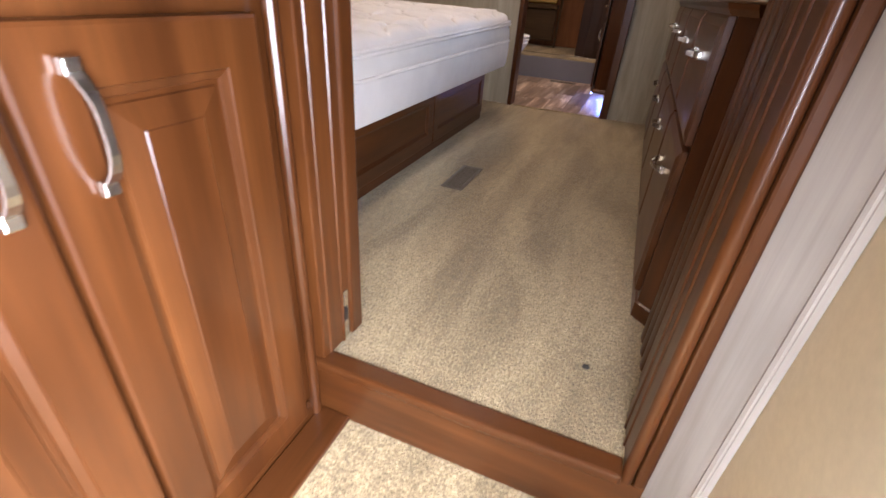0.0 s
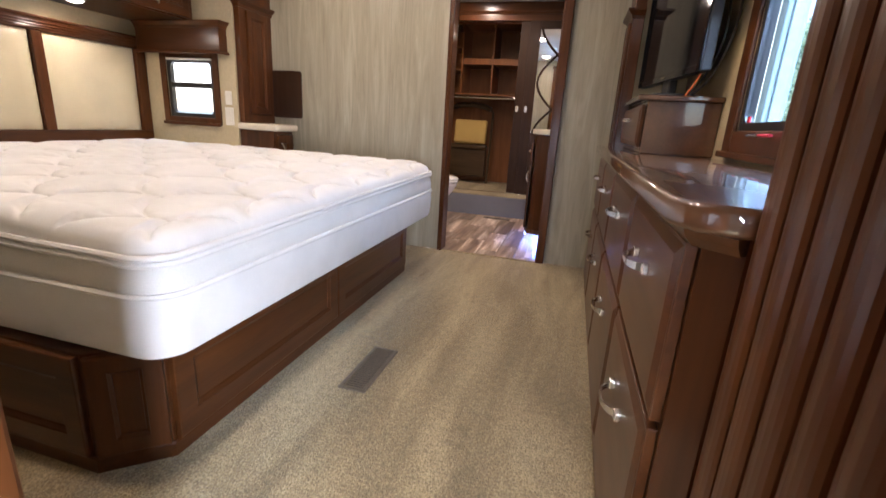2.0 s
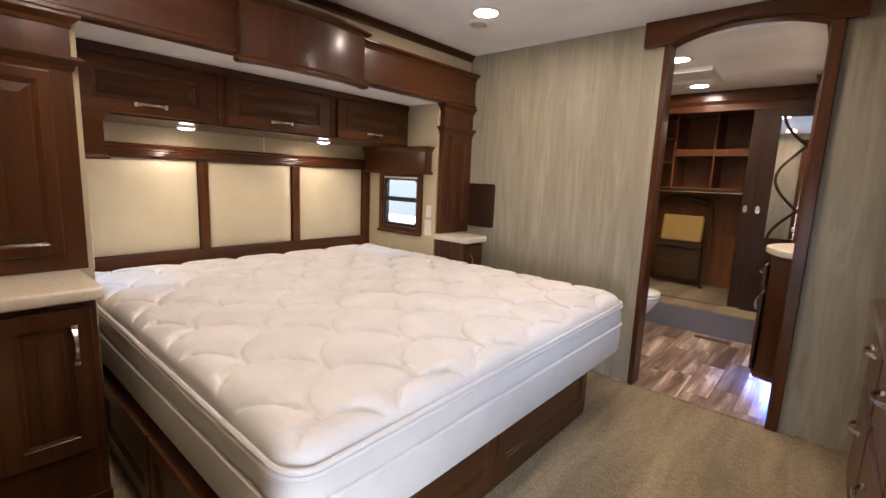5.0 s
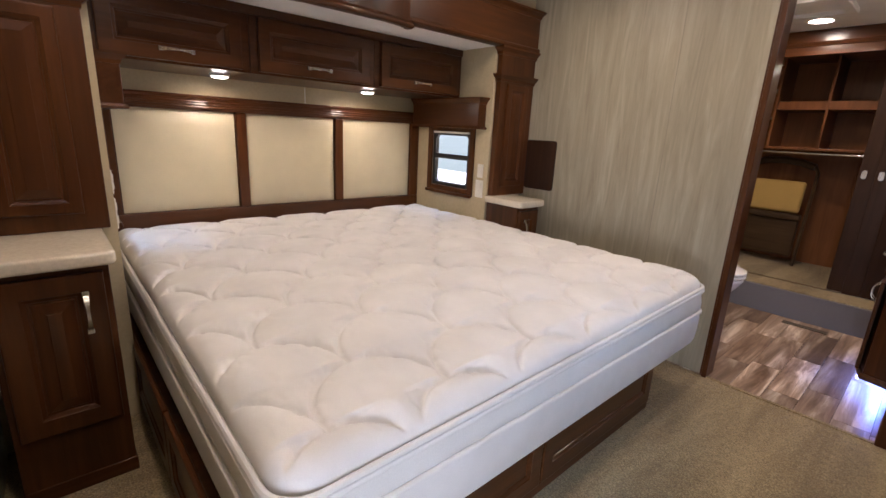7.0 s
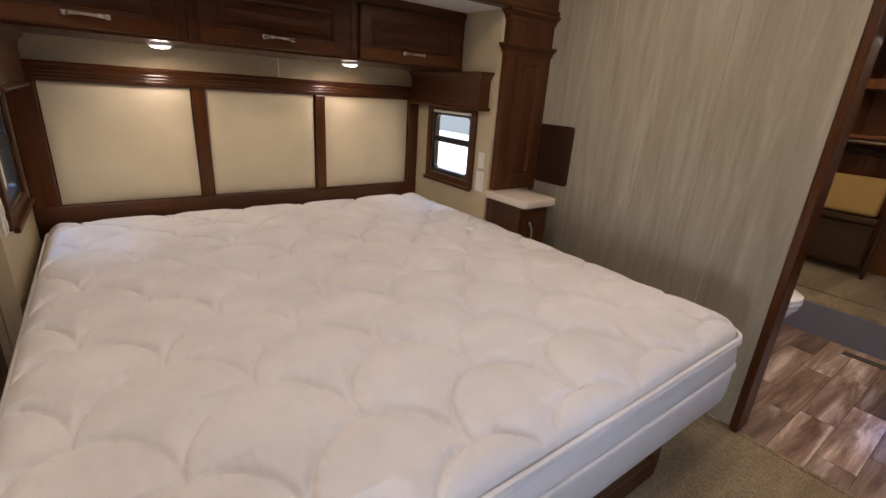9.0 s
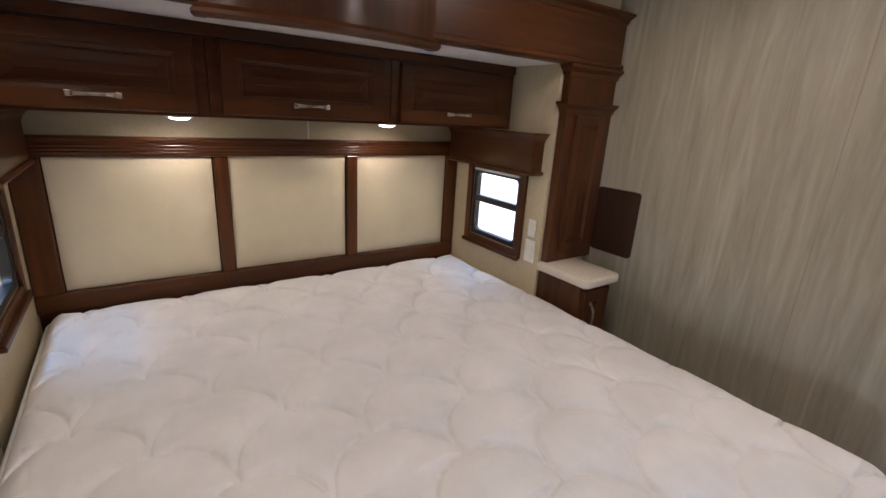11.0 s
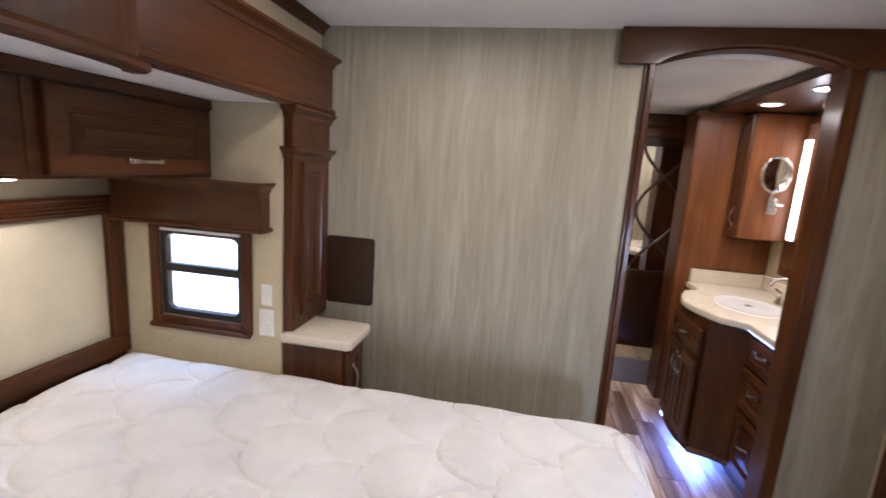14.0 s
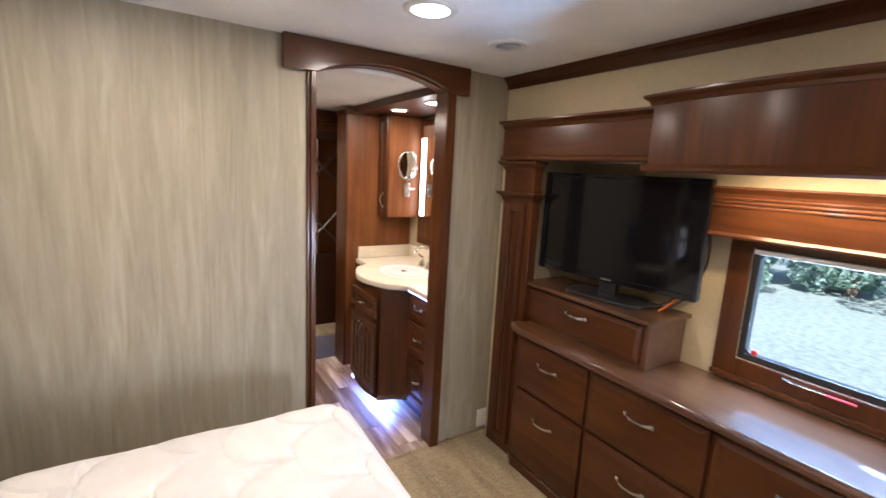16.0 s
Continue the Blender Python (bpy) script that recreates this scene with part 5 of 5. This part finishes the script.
part("rim", tube(ring, 0.008, None, 8), nickel, shave, "", True)
own = lathe([(0, 0.002), (1.0, 0.0), (0, -0.002)], (0, 0, 0), None, 32, 0.073, 0.098)
bmesh.ops.transform(own, matrix=Matrix.Translation((1.15, 5.165, 1.595)) @ Matrix.Rotation(radians(14), 4, "Z") @ Matrix.Rotation(radians(90), 4, "X"), verts=own.verts)
part("glass", own, mirror, shave, "round mirror glass")


def toilet():
    top = thing("toilet", "white porcelain toilet with closed lid facing the vanity", "toilet", (-0.15, 4.83, -0.006))
    c = (-0.16, 4.83, -0.006)
    part("bowl", lathe([(0.62, 0), (0.60, 0.03), (0.50, 0.14), (0.58, 0.24), (0.90, 0.34), (1.0, 0.385), (0.98, 0.40)], c, None, 32, 0.25, 0.185), porcelain, top, "", True)
    part("seat", lathe([(0.3, 0.40), (0.99, 0.40), (1.03, 0.408), (1.03, 0.418), (0.99, 0.424), (0.3, 0.424)], c, None, 32, 0.25, 0.19), porcelain, top, "", True)
    part("lid", lathe([(0.3, 0.425), (0.99, 0.425), (1.03, 0.432), (1.02, 0.444), (0.9, 0.452), (0, 0.456)], c, None, 32, 0.25, 0.19), porcelain, top, "", True)
    part("tank", box(-0.62, -0.40, 4.64, 5.02, 0.38, 0.76, 0.02, None, 3), porcelain, top, "", True)
    part("tank_stand", box(-0.60, -0.32, 4.72, 4.94, -0.006, 0.385, 0.03, None, 3), porcelain, top, "", True)
    return top


toilet()
register(0.225, 0.475, 5.455, 5.510, 0.0, "dark slotted floor register by the closet step", False)
hatch = thing("roof_vent", "white square roof vent trim in the bathroom ceiling", "roof vent", (0.03, 5.12, 2.0))
bm = box(-0.17, 0.23, 4.91, 4.96, 1.966, 2.0, 0.006)
box(-0.17, 0.23, 5.28, 5.33, 1.966, 2.0, 0.006, bm)
box(-0.17, -0.12, 4.96, 5.28, 1.966, 2.0, 0.006, bm)
box(0.18, 0.23, 4.96, 5.28, 1.966, 2.0, 0.006, bm)
part("trim_frame", bm, white_plastic, hatch)
part("dome", box(-0.12, 0.18, 4.96, 5.28, 1.988, 1.998), white_plastic, hatch)


# ---- outdoors ----
grass = make_speckled("grass_ground", (0.09, 0.118, 0.105), 0.25, 6, 0.95, 0.3, 0.05, 0.3)
leaf = make_speckled("leaves", (0.17, 0.25, 0.205), 0.2, 3, 0.6, 0.1)
tree_out = leaf.node_tree.nodes["Material Output"]
thin = node(leaf, "ShaderNodeBsdfTranslucent", Color=(0.30, 0.44, 0.33, 1))
blend = node(leaf, "ShaderNodeMixShader", Fac=0.55)
wire(leaf, leaf.node_tree.nodes["Principled BSDF"].outputs[0], blend.inputs[1])
wire(leaf, thin.outputs[0], blend.inputs[2])
wire(leaf, blend.outputs[0], tree_out.inputs["Surface"])
bark = make_speckled("bark", (0.10, 0.075, 0.055), 0.3, 14, 0.9, 0.5, 0.02)
van_white = make_speckled("painted_panel", (0.72, 0.72, 0.70), 0.02, 4, 0.3, 0.02)
setting("ground", box(-400, 400, -400, 400, -1.62, -1.50), grass, "mown grass ground around the vehicle", "ground")

# assumed pad, added so pale that the north window's view goes white
pale_concrete = make_speckled("pale_concrete", (0.68, 0.67, 0.65), 0.08, 9, 0.85, 0.2, 0.004, 0.6)
setting("pavement", box(-30, 1.0, 4.8, 23.0, -1.52, -1.46), pale_concrete, "assumed pale concrete pad, added to whiten the view north", "pavement")


def tree(at, height, spread, seed):
    rng = random.Random(seed)
    top = thing("tree", "leafy green deciduous tree with an uneven crown", "tree", at, "trees outside")
    x, y, z = at
    own = tube([(x, y, z), (x + 0.1, y, z + height * 0.25), (x, y + 0.15, z + height * 0.5), (x + 0.1, y, z + height * 0.8)], 0.16, None, 9)
    for k in range(7):
        a, h = rng.uniform(0, 6.28), rng.uniform(0.25, 0.7) * height
        tube([(x, y, z + h), (x + spread * 0.4 * math.cos(a), y + spread * 0.4 * math.sin(a), z + h + 0.5), (x + spread * 0.8 * math.cos(a), y + spread * 0.8 * math.sin(a), z + h + 1.2)], 0.05, own, 6)
    part("trunk", own, bark, top, "", True)
    verts, faces = [], []
    clumps = [(rng.gauss(0, 0.42) * spread, rng.gauss(0, 0.42) * spread, height * rng.uniform(0.12, 1.0), rng.uniform(0.18, 0.36) * spread) for _ in range(46)]
    for cx, cy, cz, r in clumps:
        for _ in range(220):
            d = Vector((rng.gauss(0, 1), rng.gauss(0, 1), rng.gauss(0, 0.8))).normalized() * r * rng.uniform(0.5, 1.0) ** 0.5
            p = Vector((x + cx, y + cy, z + cz)) + d
            u = Vector((rng.uniform(-1, 1), rng.uniform(-1, 1), rng.uniform(-1, 1))).normalized() * rng.uniform(0.032, 0.06) * spread
            v = u.cross(Vector((rng.uniform(-1, 1), rng.uniform(-1, 1), 1))).normalized() * rng.uniform(0.018, 0.032) * spread
            i = len(verts)
            verts += [p - u, p + v, p + u, p - v]
            faces.append((i, i + 1, i + 2, i + 3))
    me = bpy.data.meshes.new("crown")
    me.from_pydata([tuple(Vector(q) - Vector(at)) for q in verts], [], faces)
    me.materials.append(leaf)
    ob = new("crown", me)
    ob.parent = top
    return top


for k, (x, y, h, s) in enumerate(((27, 26, 8.5, 4.2), (31, 14, 7.5, 4.4), (26, 40, 9.5, 4.6), (33, 4.0, 7.5, 4.6), (22, 52, 13, 5.0), (24, 62, 13, 5.0), (34, -9, 9, 4.4), (16, 3.4, 3.3, 2.1), (17, 6.6, 3.8, 2.2), (16.3, 9.8, 3.4, 2.1), (15.5, 13.0, 3.6, 2.2), (-9, 30.0, 8.0, 3.4), (-16, 26.0, 9.0, 3.6), (2, 40, 9, 4.0))):
    tree((x, y, -1.5), h, s, k)


def trailer(at, length):
    x, y, z = at
    top = thing("parked_trailer", "white parked travel trailer with dark windows outside", "trailer", at, "parked trailers")
    part("body", box(x - length / 2, x + length / 2, y - 1.2, y + 1.2, z + 0.55, z + 3.1, 0.12, None, 3), van_white, top, "", True)
    part("skirt_band", box(x - length / 2 + 0.1, x + length / 2 - 0.1, y - 1.215, y - 1.20, z + 0.95, z + 1.15), black, top, "dark stripe along the side")
    for k in range(3):
        xc = x - length / 2 + length * (k + 0.7) / 3.4
        w = part("window", box(xc - 0.45, xc + 0.45, y - 1.225, y - 1.195, z + 1.75, z + 2.3, 0.01), black, top, "dark tinted window")
        part("pane", box(xc - 0.41, xc + 0.41, y - 1.229, y - 1.225, z + 1.79, z + 2.26), gloss_black, w)
    for k in (-0.5, 0.5):
        wheel = lathe([(0.16, -0.1), (0.34, -0.1), (0.36, -0.04), (0.36, 0.04), (0.34, 0.1), (0.16, 0.1)], (0, 0, 0), None, 24)
        bmesh.ops.transform(wheel, matrix=Matrix.Translation((x + k, y - 1.02, z + 0.36)) @ Matrix.Rotation(radians(90), 4, "X"), verts=wheel.verts)
        t = part("wheel", wheel, black, top, "", True)
        hub = lathe([(0, -0.05), (0.17, -0.06), (0.17, 0.06), (0, 0.05)], (0, 0, 0), None, 18)
        bmesh.ops.transform(hub, matrix=Matrix.Translation((x + k, y - 1.03, z + 0.36)) @ Matrix.Rotation(radians(90), 4, "X"), verts=hub.verts)
        part("rim", hub, nickel, t, "", True)
    return top


arm_metal = make_speckled("painted_aluminium", (0.16, 0.19, 0.22), 0.08, 30, 0.4)
arm = thing("awning_arm", "grey aluminium awning arm fixed outside the wall", "awning arm", (1.80, 3.46, -1.5))
bm = box(1.72, 1.80, 3.44, 3.66, -1.5, 2.3, 0.01)
part("channel", bm, arm_metal, arm)
part("rail", box(1.74, 1.78, 3.425, 3.44, -1.2, 2.2, 0.004), arm_metal, arm)


trailer((-3.4, 14.0, -1.46), 7.5)
trailer((-4.5, -12.5, -1.5), 7.5)

# ---- bathroom floor planks ----
def planks():
    floor_top = bpy.data.objects["bath_floor"]
    w, length = 0.135, 0.56
    meshes = {}
    rng = random.Random(5)
    x, row = BW + w / 2, 0
    while x < BE:
        y = 4.174 - rng.uniform(0.05, 0.85)
        while y < 5.598:
            y0, y1 = max(y, 4.174), min(y + length, 5.598)
            size = round(y1 - y0 - 0.0025, 3)
            if size > 0.02:
                if size not in meshes:
                    bm = box(-w / 2 + 0.001, w / 2 - 0.001, -size / 2, size / 2, -0.006, 0.0, 0.0012, None, 1)
                    me = bpy.data.meshes.new("plank")
                    bm.to_mesh(me)
                    bm.free()
                    me.materials.append(plank_mat)
                    meshes[size] = me
                ob = new("plank", meshes[size])
                ob.parent = floor_top
                ob.location = (x, (y0 + y1) / 2, 0.0)
            y += length
        x += w
        row += 1


planks()
